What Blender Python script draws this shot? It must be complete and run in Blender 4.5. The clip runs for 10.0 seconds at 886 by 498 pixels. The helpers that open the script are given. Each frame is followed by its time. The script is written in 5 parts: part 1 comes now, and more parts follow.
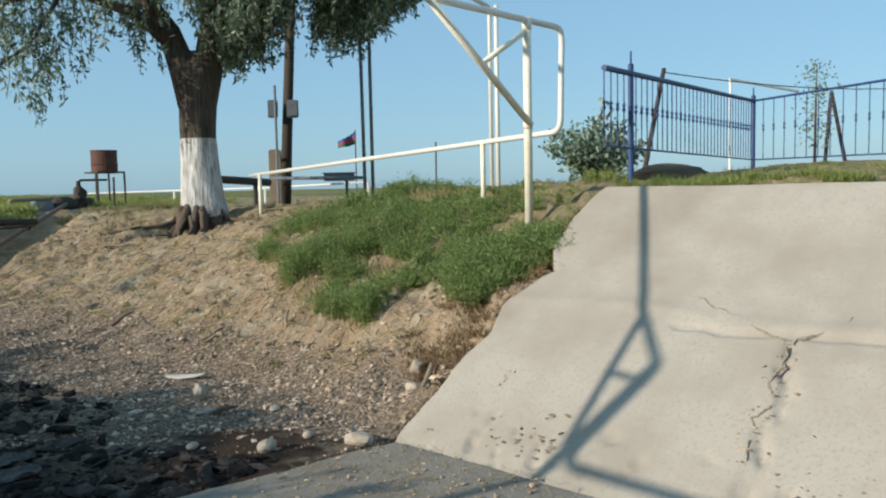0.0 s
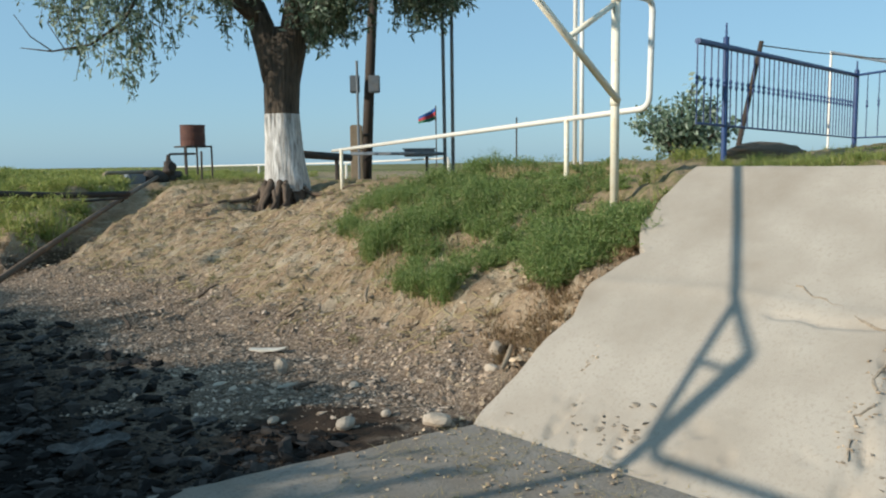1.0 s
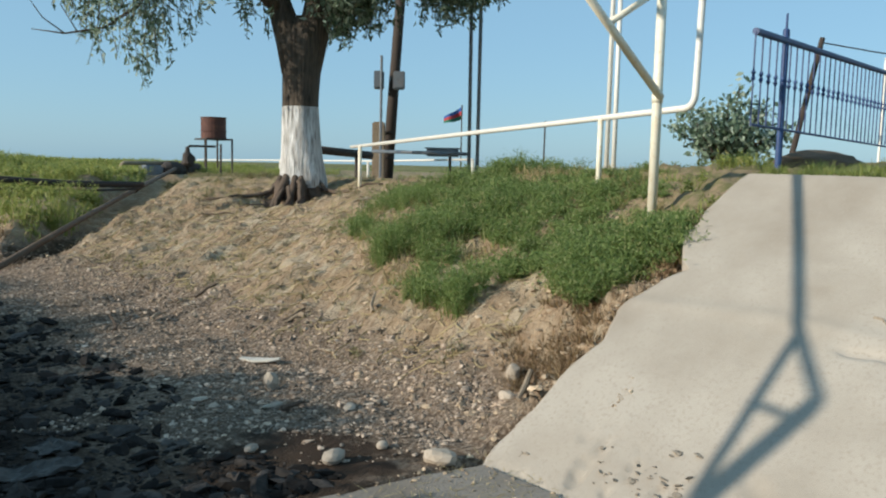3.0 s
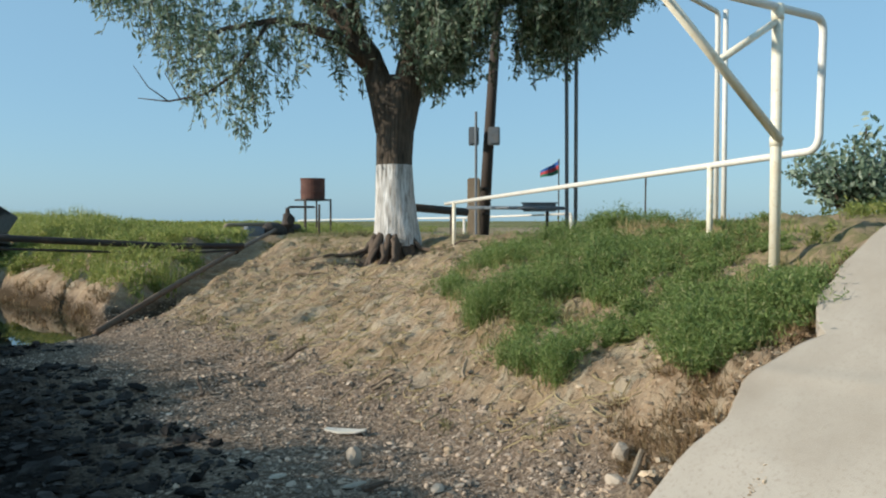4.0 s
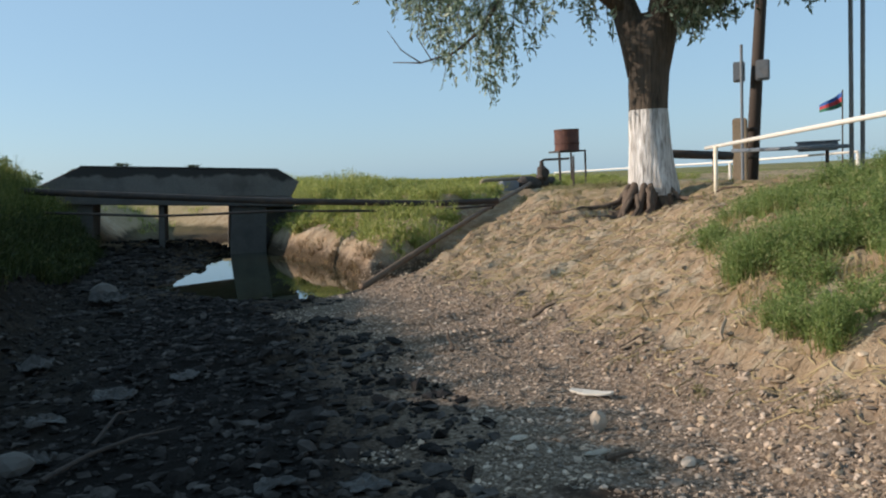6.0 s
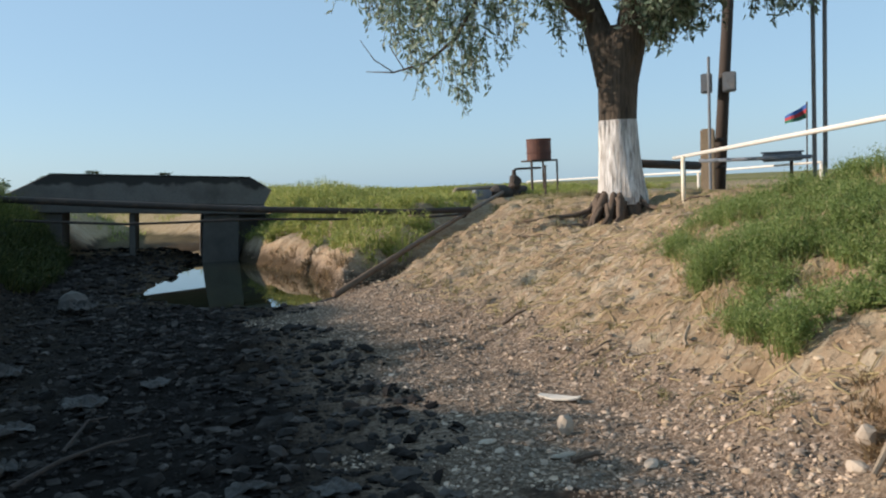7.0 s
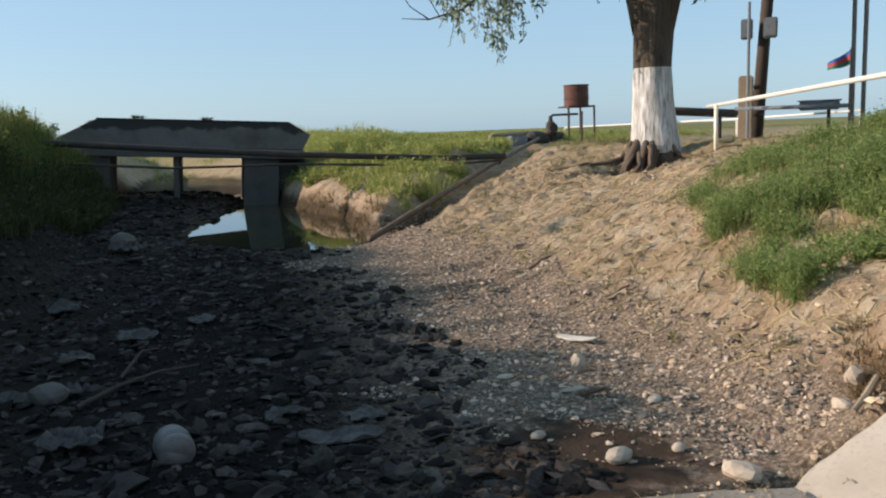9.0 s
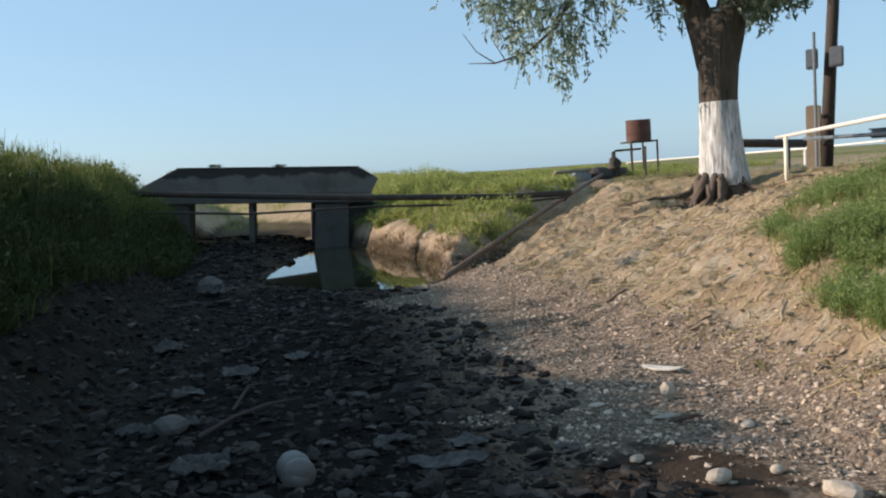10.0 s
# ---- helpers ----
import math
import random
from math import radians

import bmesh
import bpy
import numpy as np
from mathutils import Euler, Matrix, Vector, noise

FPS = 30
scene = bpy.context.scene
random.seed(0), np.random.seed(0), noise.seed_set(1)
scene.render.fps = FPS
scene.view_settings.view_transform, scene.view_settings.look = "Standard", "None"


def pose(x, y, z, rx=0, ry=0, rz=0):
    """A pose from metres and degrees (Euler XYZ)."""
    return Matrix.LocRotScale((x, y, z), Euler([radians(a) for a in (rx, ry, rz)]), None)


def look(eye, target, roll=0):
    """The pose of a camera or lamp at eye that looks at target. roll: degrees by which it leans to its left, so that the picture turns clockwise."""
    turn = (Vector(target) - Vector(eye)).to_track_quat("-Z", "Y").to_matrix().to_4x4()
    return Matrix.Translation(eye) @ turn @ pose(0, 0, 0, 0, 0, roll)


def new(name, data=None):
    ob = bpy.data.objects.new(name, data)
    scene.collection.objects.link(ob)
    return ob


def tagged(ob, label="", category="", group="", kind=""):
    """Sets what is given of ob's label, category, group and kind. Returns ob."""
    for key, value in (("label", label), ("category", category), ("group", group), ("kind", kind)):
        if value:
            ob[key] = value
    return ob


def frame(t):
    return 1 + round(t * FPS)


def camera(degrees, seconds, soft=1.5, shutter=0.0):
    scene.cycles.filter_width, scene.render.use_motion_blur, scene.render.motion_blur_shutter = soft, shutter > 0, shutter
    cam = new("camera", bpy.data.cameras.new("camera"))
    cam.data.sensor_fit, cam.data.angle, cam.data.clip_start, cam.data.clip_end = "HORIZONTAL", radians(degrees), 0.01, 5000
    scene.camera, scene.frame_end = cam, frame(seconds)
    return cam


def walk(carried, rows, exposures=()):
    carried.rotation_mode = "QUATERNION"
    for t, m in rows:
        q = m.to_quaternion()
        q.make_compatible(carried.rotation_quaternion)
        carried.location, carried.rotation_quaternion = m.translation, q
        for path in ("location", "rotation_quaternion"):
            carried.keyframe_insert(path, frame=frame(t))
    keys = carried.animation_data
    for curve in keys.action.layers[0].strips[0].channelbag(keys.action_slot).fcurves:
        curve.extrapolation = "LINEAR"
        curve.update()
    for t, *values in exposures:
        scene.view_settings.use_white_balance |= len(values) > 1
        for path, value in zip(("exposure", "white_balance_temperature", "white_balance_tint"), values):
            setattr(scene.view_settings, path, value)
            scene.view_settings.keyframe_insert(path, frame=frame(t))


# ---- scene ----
cam = camera(57.9, 10.0, soft=2.1)
PATH = [
    (0, (0.024, 0.03, 1.552), (1.515, 1.354, 1.396), -1.21),
    (0.5, (-0.013, 0.081, 1.581), (1.491, 1.391, 1.435), 0.38),
    (1, (0.081, 0.117, 1.57), (1.432, 1.577, 1.357), -0.75),
    (1.5, (0.272, 0.162, 1.556), (1.601, 1.641, 1.338), -0.77),
    (2, (0.388, 0.273, 1.548), (1.749, 1.723, 1.337), -2.64),
    (2.5, (0.495, 0.454, 1.536), (1.88, 1.896, 1.471), 0.14),
    (3, (0.596, 0.589, 1.524), (1.904, 2.088, 1.318), 1.25),
    (3.2, (0.734, 0.652, 1.514), (1.895, 2.27, 1.331), 0.55),
    (4.3, (0.922, 1.018, 1.527), (2.017, 2.69, 1.468), -0.02),
    (4.5, (0.942, 1.08, 1.522), (1.98, 2.787, 1.428), 0.10),
    (5, (0.979, 1.091, 1.513), (1.716, 2.948, 1.408), -1.34),
    (5.5, (1.114, 1.089, 1.532), (1.686, 2.995, 1.333), -2.93),
    (5.7, (1.125, 1.083, 1.533), (1.664, 3.001, 1.352), -2.81),
    (6.8, (1.157, 1.013, 1.542), (1.68, 2.936, 1.372), -2.50),
    (7, (1.133, 0.982, 1.534), (1.726, 2.886, 1.377), -2.45),
    (7.5, (1.018, 0.93, 1.53), (1.707, 2.791, 1.283), -0.57),
    (8, (1.011, 0.818, 1.551), (1.627, 2.716, 1.417), 0.15),
    (8.5, (1.132, 0.737, 1.538), (1.764, 2.614, 1.265), 0.13),
    (9, (1.132, 0.634, 1.58), (1.623, 2.551, 1.29), -2.14),
    (9.5, (1.094, 0.576, 1.588), (1.596, 2.503, 1.403), -3.85),
    (10, (0.857, 0.4, 1.608), (1.212, 2.359, 1.422), -3.95),
]
walk(cam, [(t, look(eye, target, roll)) for t, eye, target, roll in PATH],
     [(0.0, 0.0, 6500, 10), (4.5, 0.02, 6500, 10), (5.5, 0.06, 6800, 17), (7.0, 0.2, 7000, 20), (9.0, 0.22, 7100, 21), (10.0, 0.25, 6900, 20)])

# world and light: low sun beyond the far left bank
SUN = Vector((-2.5, 0.81, 1.02)).normalized()
sun_el = math.asin(SUN.z)
sun_az = math.atan2(-SUN.x, SUN.y)
world = bpy.data.worlds.new("sky")
scene.world = world
world.use_nodes = True
wn = world.node_tree
sky = wn.nodes.new("ShaderNodeTexSky")
sky.sky_type = "NISHITA"
sky.sun_disc = False
sky.sun_elevation = sun_el
sky.sun_rotation = -sun_az
sky.air_density, sky.dust_density, sky.ozone_density = 1.0, 0.9, 2.2
sky.altitude = 200
bg = wn.nodes["Background"]
bg.inputs["Strength"].default_value = 0.128
cool = wn.nodes.new("ShaderNodeMix")
cool.data_type, cool.blend_type = "RGBA", "MULTIPLY"
cool.inputs[0].default_value = 1.0
cool.inputs[7].default_value = (0.85, 1.0, 1.07, 1)
wn.links.new(sky.outputs[0], cool.inputs[6])
haze = wn.nodes.new("ShaderNodeMix")
haze.data_type = "RGBA"
haze.inputs[0].default_value = 0.62
haze.inputs[7].default_value = (2.5, 4.5, 6.1, 1)
wn.links.new(cool.outputs[2], haze.inputs[6])
wn.links.new(haze.outputs[2], bg.inputs["Color"])
sun_data = bpy.data.lights.new("sun", "SUN")
sun_data.energy = 5.0
sun_data.angle = radians(0.53)
sun_data.color = (1.0, 0.91, 0.78)
sun = new("sun", sun_data)
sun.matrix_world = Matrix.Translation((0, 0, 30)) @ SUN.to_track_quat("Z", "Y").to_matrix().to_4x4()

rng = np.random.default_rng(7)


# ---- materials ----
def mat(name, base, rough=0.8, metal=0.0, grain=None, large=None, scale=(60, 3), amount=(0.5, 0.6), bump=0.3, bump_scale=None, dist=0.01, rand=0.0, stretch=1.0, island=None):
    """Base colour broken up by grain (fine) and large (stains) colours, with bump."""
    m = bpy.data.materials.new(name)
    m.use_nodes = True
    nt = m.node_tree
    p = nt.nodes["Principled BSDF"]
    p.inputs["Roughness"].default_value = rough
    p.inputs["Metallic"].default_value = metal
    tc = nt.nodes.new("ShaderNodeTexCoord")
    src = tc.outputs["Object"]
    if stretch != 1.0:
        mp = nt.nodes.new("ShaderNodeMapping")
        mp.inputs["Scale"].default_value = (1, 1, 1 / stretch)
        nt.links.new(src, mp.inputs["Vector"])
        src = mp.outputs[0]

    def noise_tex(s, detail=6.0, r=0.6):
        n = nt.nodes.new("ShaderNodeTexNoise")
        n.inputs["Scale"].default_value = s
        n.inputs["Detail"].default_value = detail
        n.inputs["Roughness"].default_value = r
        nt.links.new(src, n.inputs["Vector"])
        return n

    def mix(fac, a, b):
        n = nt.nodes.new("ShaderNodeMix")
        n.data_type = "RGBA"
        nt.links.new(fac, n.inputs[0])
        for sock, v in ((n.inputs[6], a), (n.inputs[7], b)):
            if isinstance(v, tuple):
                sock.default_value = (*v, 1)
            else:
                nt.links.new(v, sock)
        return n.outputs[2]

    def ramp(val, lo, hi):
        n = nt.nodes.new("ShaderNodeMapRange")
        n.inputs[1].default_value, n.inputs[2].default_value = lo, hi
        nt.links.new(val, n.inputs[0])
        return n.outputs[0]

    col = base
    fine = noise_tex(scale[0])
    if large:
        col = mix(ramp(noise_tex(scale[1]).outputs[0], 0.62 - 0.25 * amount[1], 0.72), col, large)
    if grain:
        col = mix(ramp(fine.outputs[0], 0.6 - 0.2 * amount[0], 0.7), col, grain)
    if rand:
        oi = nt.nodes.new("ShaderNodeObjectInfo")
        hs = nt.nodes.new("ShaderNodeHueSaturation")
        mr = nt.nodes.new("ShaderNodeMapRange")
        nt.links.new(oi.outputs["Random"], mr.inputs[0])
        mr.inputs[3].default_value, mr.inputs[4].default_value = 1 - rand, 1 + rand
        nt.links.new(mr.outputs[0], hs.inputs["Value"])
        if isinstance(col, tuple):
            hs.inputs["Color"].default_value = (*col, 1)
        else:
            nt.links.new(col, hs.inputs["Color"])
        col = hs.outputs[0]
    if island:
        geo = nt.nodes.new("ShaderNodeNewGeometry")
        hs = nt.nodes.new("ShaderNodeHueSaturation")
        curve = nt.nodes.new("ShaderNodeMath")
        curve.operation = "POWER"
        curve.inputs[1].default_value = 1.8
        nt.links.new(geo.outputs["Random Per Island"], curve.inputs[0])
        mr = nt.nodes.new("ShaderNodeMapRange")
        nt.links.new(curve.outputs[0], mr.inputs[0])
        mr.inputs[3].default_value, mr.inputs[4].default_value = island
        nt.links.new(mr.outputs[0], hs.inputs["Value"])
        if isinstance(col, tuple):
            hs.inputs["Color"].default_value = (*col, 1)
        else:
            nt.links.new(col, hs.inputs["Color"])
        col = hs.outputs[0]
    if isinstance(col, tuple):
        p.inputs["Base Color"].default_value = (*col, 1)
    else:
        nt.links.new(col, p.inputs["Base Color"])
    if bump:
        b = nt.nodes.new("ShaderNodeBump")
        b.inputs["Strength"].default_value = bump
        b.inputs["Distance"].default_value = dist
        bn = noise_tex(bump_scale) if bump_scale else fine
        nt.links.new(bn.outputs[0], b.inputs["Height"])
        nt.links.new(b.outputs[0], p.inputs["Normal"])
    return m


def leaf_mat(name, a, b, dry=None, through_light=0.35, from_dry=0.9):
    """Leaves and blades: colour varied from piece to piece, some light let through."""
    m = bpy.data.materials.new(name)
    m.use_nodes = True
    nt = m.node_tree
    p = nt.nodes["Principled BSDF"]
    p.inputs["Roughness"].default_value = 0.6
    p.inputs["Specular IOR Level"].default_value = 0.25
    geo = nt.nodes.new("ShaderNodeNewGeometry")
    r = nt.nodes.new("ShaderNodeValToRGB")
    r.color_ramp.elements[0].color = (*a, 1)
    r.color_ramp.elements[1].color = (*b, 1)
    if dry:
        e = r.color_ramp.elements.new(from_dry)
        e.color = (*b, 1)
        r.color_ramp.elements[-1].color = (*dry, 1)
    nt.links.new(geo.outputs["Random Per Island"], r.inputs[0])
    nt.links.new(r.outputs[0], p.inputs["Base Color"])
    tr = nt.nodes.new("ShaderNodeBsdfTranslucent")
    nt.links.new(r.outputs[0], tr.inputs["Color"])
    mx = nt.nodes.new("ShaderNodeMixShader")
    mx.inputs[0].default_value = through_light
    nt.links.new(p.outputs[0], mx.inputs[1])
    nt.links.new(tr.outputs[0], mx.inputs[2])
    nt.links.new(mx.outputs[0], nt.nodes["Material Output"].inputs["Surface"])
    return m


def ground_mat():
    """Grey-brown silt on the bed, tan clay on the banks, olive soil on the plateau and fields."""
    m = bpy.data.materials.new("earth")
    m.use_nodes = True
    nt = m.node_tree
    p = nt.nodes["Principled BSDF"]
    p.inputs["Roughness"].default_value = 0.95
    p.inputs["Specular IOR Level"].default_value = 0.15
    geo = nt.nodes.new("ShaderNodeNewGeometry")
    sep = nt.nodes.new("ShaderNodeSeparateXYZ")
    nt.links.new(geo.outputs["Position"], sep.inputs[0])

    def noise_tex(s, detail=8.0, r=0.65):
        n = nt.nodes.new("ShaderNodeTexNoise")
        n.inputs["Scale"].default_value = s
        n.inputs["Detail"].default_value = detail
        n.inputs["Roughness"].default_value = r
        nt.links.new(geo.outputs["Position"], n.inputs["Vector"])
        return n.outputs[0]

    def math_node(op, a, b):
        n = nt.nodes.new("ShaderNodeMath")
        n.operation = op
        for s, v in zip(n.inputs, (a, b)):
            if isinstance(v, (int, float)):
                s.default_value = v
            else:
                nt.links.new(v, s)
        return n.outputs[0]

    def ramp(v, lo, hi, smooth=True):
        n = nt.nodes.new("ShaderNodeMapRange")
        n.interpolation_type = "SMOOTHSTEP"
        n.inputs[1].default_value, n.inputs[2].default_value = lo, hi
        nt.links.new(v, n.inputs[0])
        return n.outputs[0]

    def mix(fac, a, b):
        n = nt.nodes.new("ShaderNodeMix")
        n.data_type = "RGBA"
        nt.links.new(fac, n.inputs[0])
        for sock, v in ((n.inputs[6], a), (n.inputs[7], b)):
            if isinstance(v, tuple):
                sock.default_value = (*v, 1)
            else:
                nt.links.new(v, sock)
        return n.outputs[2]

    n1, n2, n3 = noise_tex(1.1), noise_tex(6.0), noise_tex(34.0)
    bed = mix(ramp(n3, 0.4, 0.66), (0.15, 0.108, 0.076), (0.41, 0.325, 0.245))
    bed = mix(ramp(n2, 0.52, 0.7), bed, (0.19, 0.145, 0.11))
    # the bank's shade is put into the colour: bed goes near-black leftwards
    unshaded = ramp(math_node("ADD", sep.outputs[0], math_node("MULTIPLY", math_node("SUBTRACT", n1, 0.5), 2.2)), 1.25, 2.9)
    bed = mix(unshaded, (0.013, 0.0113, 0.0098), bed)
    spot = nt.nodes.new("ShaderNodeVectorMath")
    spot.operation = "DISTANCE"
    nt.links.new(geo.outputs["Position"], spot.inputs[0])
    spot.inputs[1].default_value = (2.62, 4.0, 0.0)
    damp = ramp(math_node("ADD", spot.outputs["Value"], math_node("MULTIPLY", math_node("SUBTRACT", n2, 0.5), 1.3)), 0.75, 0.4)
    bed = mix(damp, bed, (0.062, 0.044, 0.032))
    clay = mix(ramp(n2, 0.35, 0.68), (0.47, 0.35, 0.23), (0.35, 0.24, 0.148))
    clay = mix(ramp(n3, 0.55, 0.72), clay, (0.56, 0.46, 0.335))
    clay = mix(ramp(n1, 0.5, 0.68), clay, (0.29, 0.205, 0.12))
    down = math_node("ADD", math_node("MULTIPLY", sep.outputs[0], 0.92), math_node("MULTIPLY", sep.outputs[1], 0.38))
    across = math_node("SUBTRACT", math_node("MULTIPLY", sep.outputs[1], 0.92), math_node("MULTIPLY", sep.outputs[0], 0.38))
    flow = nt.nodes.new("ShaderNodeCombineXYZ")
    nt.links.new(math_node("MULTIPLY", down, 0.3), flow.inputs[0])
    nt.links.new(across, flow.inputs[1])

    def streak(s):
        n = nt.nodes.new("ShaderNodeTexNoise")
        n.inputs["Scale"].default_value, n.inputs["Detail"].default_value = s, 6.0
        n.inputs["Roughness"].default_value, n.inputs["Distortion"].default_value = 0.65, 0.6
        nt.links.new(flow.outputs[0], n.inputs["Vector"])
        return n.outputs[0]

    wash, fine_wash = streak(5.0), streak(16.0)
    clay = mix(ramp(wash, 0.48, 0.64), clay, (0.50, 0.41, 0.29))
    clay = mix(ramp(fine_wash, 0.54, 0.68), clay, (0.22, 0.155, 0.095))
    top = mix(ramp(n2, 0.4, 0.62), (0.36, 0.27, 0.17), (0.20, 0.19, 0.085))
    lift = math_node("ADD", sep.outputs[2], math_node("MULTIPLY", math_node("SUBTRACT", n1, 0.5), 0.5))
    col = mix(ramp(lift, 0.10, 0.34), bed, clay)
    soaked = math_node("MULTIPLY", ramp(lift, 0.20, 0.02), ramp(sep.outputs[1], 12.6, 13.6))
    col = mix(soaked, col, (0.075, 0.055, 0.035))
    lift2 = math_node("ADD", sep.outputs[2], math_node("MULTIPLY", math_node("SUBTRACT", n2, 0.5), 0.5))
    col = mix(ramp(lift2, 0.98, 1.3), col, top)
    # backlit shade of the left bank, painted as a dark tone over the clay
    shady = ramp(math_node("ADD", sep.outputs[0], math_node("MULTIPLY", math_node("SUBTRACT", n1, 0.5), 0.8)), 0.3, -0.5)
    bank_shade = mix(ramp(n2, 0.4, 0.65), (0.022, 0.019, 0.015), (0.045, 0.037, 0.028))
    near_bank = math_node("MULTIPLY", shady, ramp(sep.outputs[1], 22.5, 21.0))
    col = mix(near_bank, col, bank_shade)
    far = ramp(sep.outputs[1], 26.0, 45.0)
    field = mix(ramp(noise_tex(0.05), 0.4, 0.6), (0.13, 0.15, 0.05), (0.24, 0.21, 0.10))
    col = mix(far, col, field)
    nt.links.new(col, p.inputs["Base Color"])
    b = nt.nodes.new("ShaderNodeBump")
    b.inputs["Strength"].default_value = 0.7
    b.inputs["Distance"].default_value = 0.03
    nt.links.new(math_node("ADD", math_node("ADD", n3, math_node("MULTIPLY", noise_tex(13.0), 2.0)), math_node("ADD", noise_tex(110.0, 4.0), math_node("ADD", math_node("MULTIPLY", wash, 3.0), math_node("MULTIPLY", fine_wash, 2.0)))), b.inputs["Height"])
    nt.links.new(b.outputs[0], p.inputs["Normal"])
    return m


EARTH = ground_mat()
CONCRETE = mat("canal_concrete", (0.42, 0.375, 0.31), 0.92, grain=(0.34, 0.295, 0.235), large=(0.30, 0.255, 0.20), scale=(45, 1.3), amount=(0.4, 1.0), bump=0.35, bump_scale=90, dist=0.006)
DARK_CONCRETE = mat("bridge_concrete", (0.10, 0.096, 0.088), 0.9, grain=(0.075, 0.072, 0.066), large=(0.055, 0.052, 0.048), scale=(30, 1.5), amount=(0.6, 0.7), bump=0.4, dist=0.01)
CREAM = mat("cream_paint", (0.80, 0.75, 0.60), 0.45, grain=(0.66, 0.55, 0.36), large=(0.72, 0.62, 0.45), scale=(28, 5), amount=(0.25, 0.4), bump=0.1, dist=0.002)
APRON = mat("dusty_apron", (0.27, 0.24, 0.20), 0.95, grain=(0.18, 0.15, 0.12), large=(0.20, 0.165, 0.125), scale=(50, 2.0), amount=(0.6, 0.9), bump=0.5, bump_scale=60, dist=0.01)
WHITE_PIPE = mat("white_pipe_paint", (0.74, 0.72, 0.65), 0.45, grain=(0.6, 0.58, 0.52), large=(0.7, 0.68, 0.62), scale=(28, 5), amount=(0.25, 0.4), bump=0.1, dist=0.002)
BLUE = mat("blue_paint", (0.018, 0.05, 0.15), 0.5, grain=(0.015, 0.035, 0.1), large=(0.03, 0.08, 0.2), scale=(30, 6), bump=0.1, dist=0.002)
GREY_PIPE = mat("grey_pipe_paint", (0.16, 0.19, 0.22), 0.5, grain=(0.1, 0.12, 0.14), large=(0.2, 0.2, 0.2), scale=(30, 4), bump=0.1, dist=0.002)
RUST = mat("rusty_steel", (0.095, 0.037, 0.027), 0.8, grain=(0.06, 0.03, 0.022), large=(0.16, 0.065, 0.04), scale=(40, 4), bump=0.25, dist=0.004)
OLD_STEEL = mat("dark_old_steel", (0.045, 0.036, 0.03), 0.8, grain=(0.03, 0.024, 0.02), large=(0.085, 0.058, 0.04), scale=(40, 4), bump=0.2, dist=0.003)
BROWN_STEEL = mat("muddy_brown_steel", (0.15, 0.105, 0.072), 0.85, grain=(0.07, 0.05, 0.036), large=(0.2, 0.15, 0.105), scale=(40, 4), bump=0.2, dist=0.003)
BARK = mat("willow_bark", (0.095, 0.073, 0.052), 0.95, grain=(0.03, 0.023, 0.016), large=(0.14, 0.11, 0.08), scale=(22, 4), amount=(0.9, 0.5), bump=1.0, bump_scale=20, dist=0.05, stretch=7)
LIME = mat("whitewash", (0.78, 0.78, 0.75), 0.95, grain=(0.2, 0.18, 0.155), large=(0.58, 0.56, 0.52), scale=(22, 5), amount=(1.2, 0.8), bump=1.0, bump_scale=20, dist=0.05, stretch=8)
ROOT = mat("root_wood", (0.11, 0.08, 0.058), 0.95, grain=(0.06, 0.04, 0.026), scale=(40, 5), bump=0.6, dist=0.01)
DRY_WOOD = mat("weathered_wood", (0.33, 0.26, 0.18), 0.9, grain=(0.18, 0.135, 0.09), large=(0.26, 0.2, 0.14), scale=(50, 5), bump=0.4, dist=0.005)
POLE_WOOD = mat("tarred_pole_wood", (0.055, 0.042, 0.034), 0.9, grain=(0.03, 0.024, 0.02), scale=(40, 5), bump=0.4, dist=0.006)
STONE = mat("pale_stone", (0.42, 0.36, 0.285), 0.9, grain=(0.31, 0.26, 0.20), large=(0.35, 0.285, 0.215), scale=(30, 6), bump=0.3, dist=0.006, rand=0.15)
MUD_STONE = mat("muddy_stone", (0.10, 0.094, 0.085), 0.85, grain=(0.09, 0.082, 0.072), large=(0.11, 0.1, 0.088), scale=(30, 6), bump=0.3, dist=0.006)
CLOD = mat("dry_clods", (0.30, 0.232, 0.17), 0.95, grain=(0.18, 0.133, 0.095), large=(0.38, 0.315, 0.25), scale=(30, 5), amount=(0.5, 0.8), bump=0.4, dist=0.006, island=(0.45, 2.0))
# darker copy of the clods, with the shade of the bed in its colour
SHADE_MUD = mat("shade_dark_clods", (0.022, 0.0195, 0.0175), 0.8, grain=(0.015, 0.013, 0.011), large=(0.06, 0.053, 0.047), scale=(30, 5), amount=(0.5, 0.6), bump=0.4, dist=0.006, island=(0.4, 2.7))
EARTH.node_tree.nodes["Principled BSDF"].inputs["Specular IOR Level"].default_value = 0.08
SHADE_MUD.node_tree.nodes["Principled BSDF"].inputs["Specular IOR Level"].default_value = 0.12


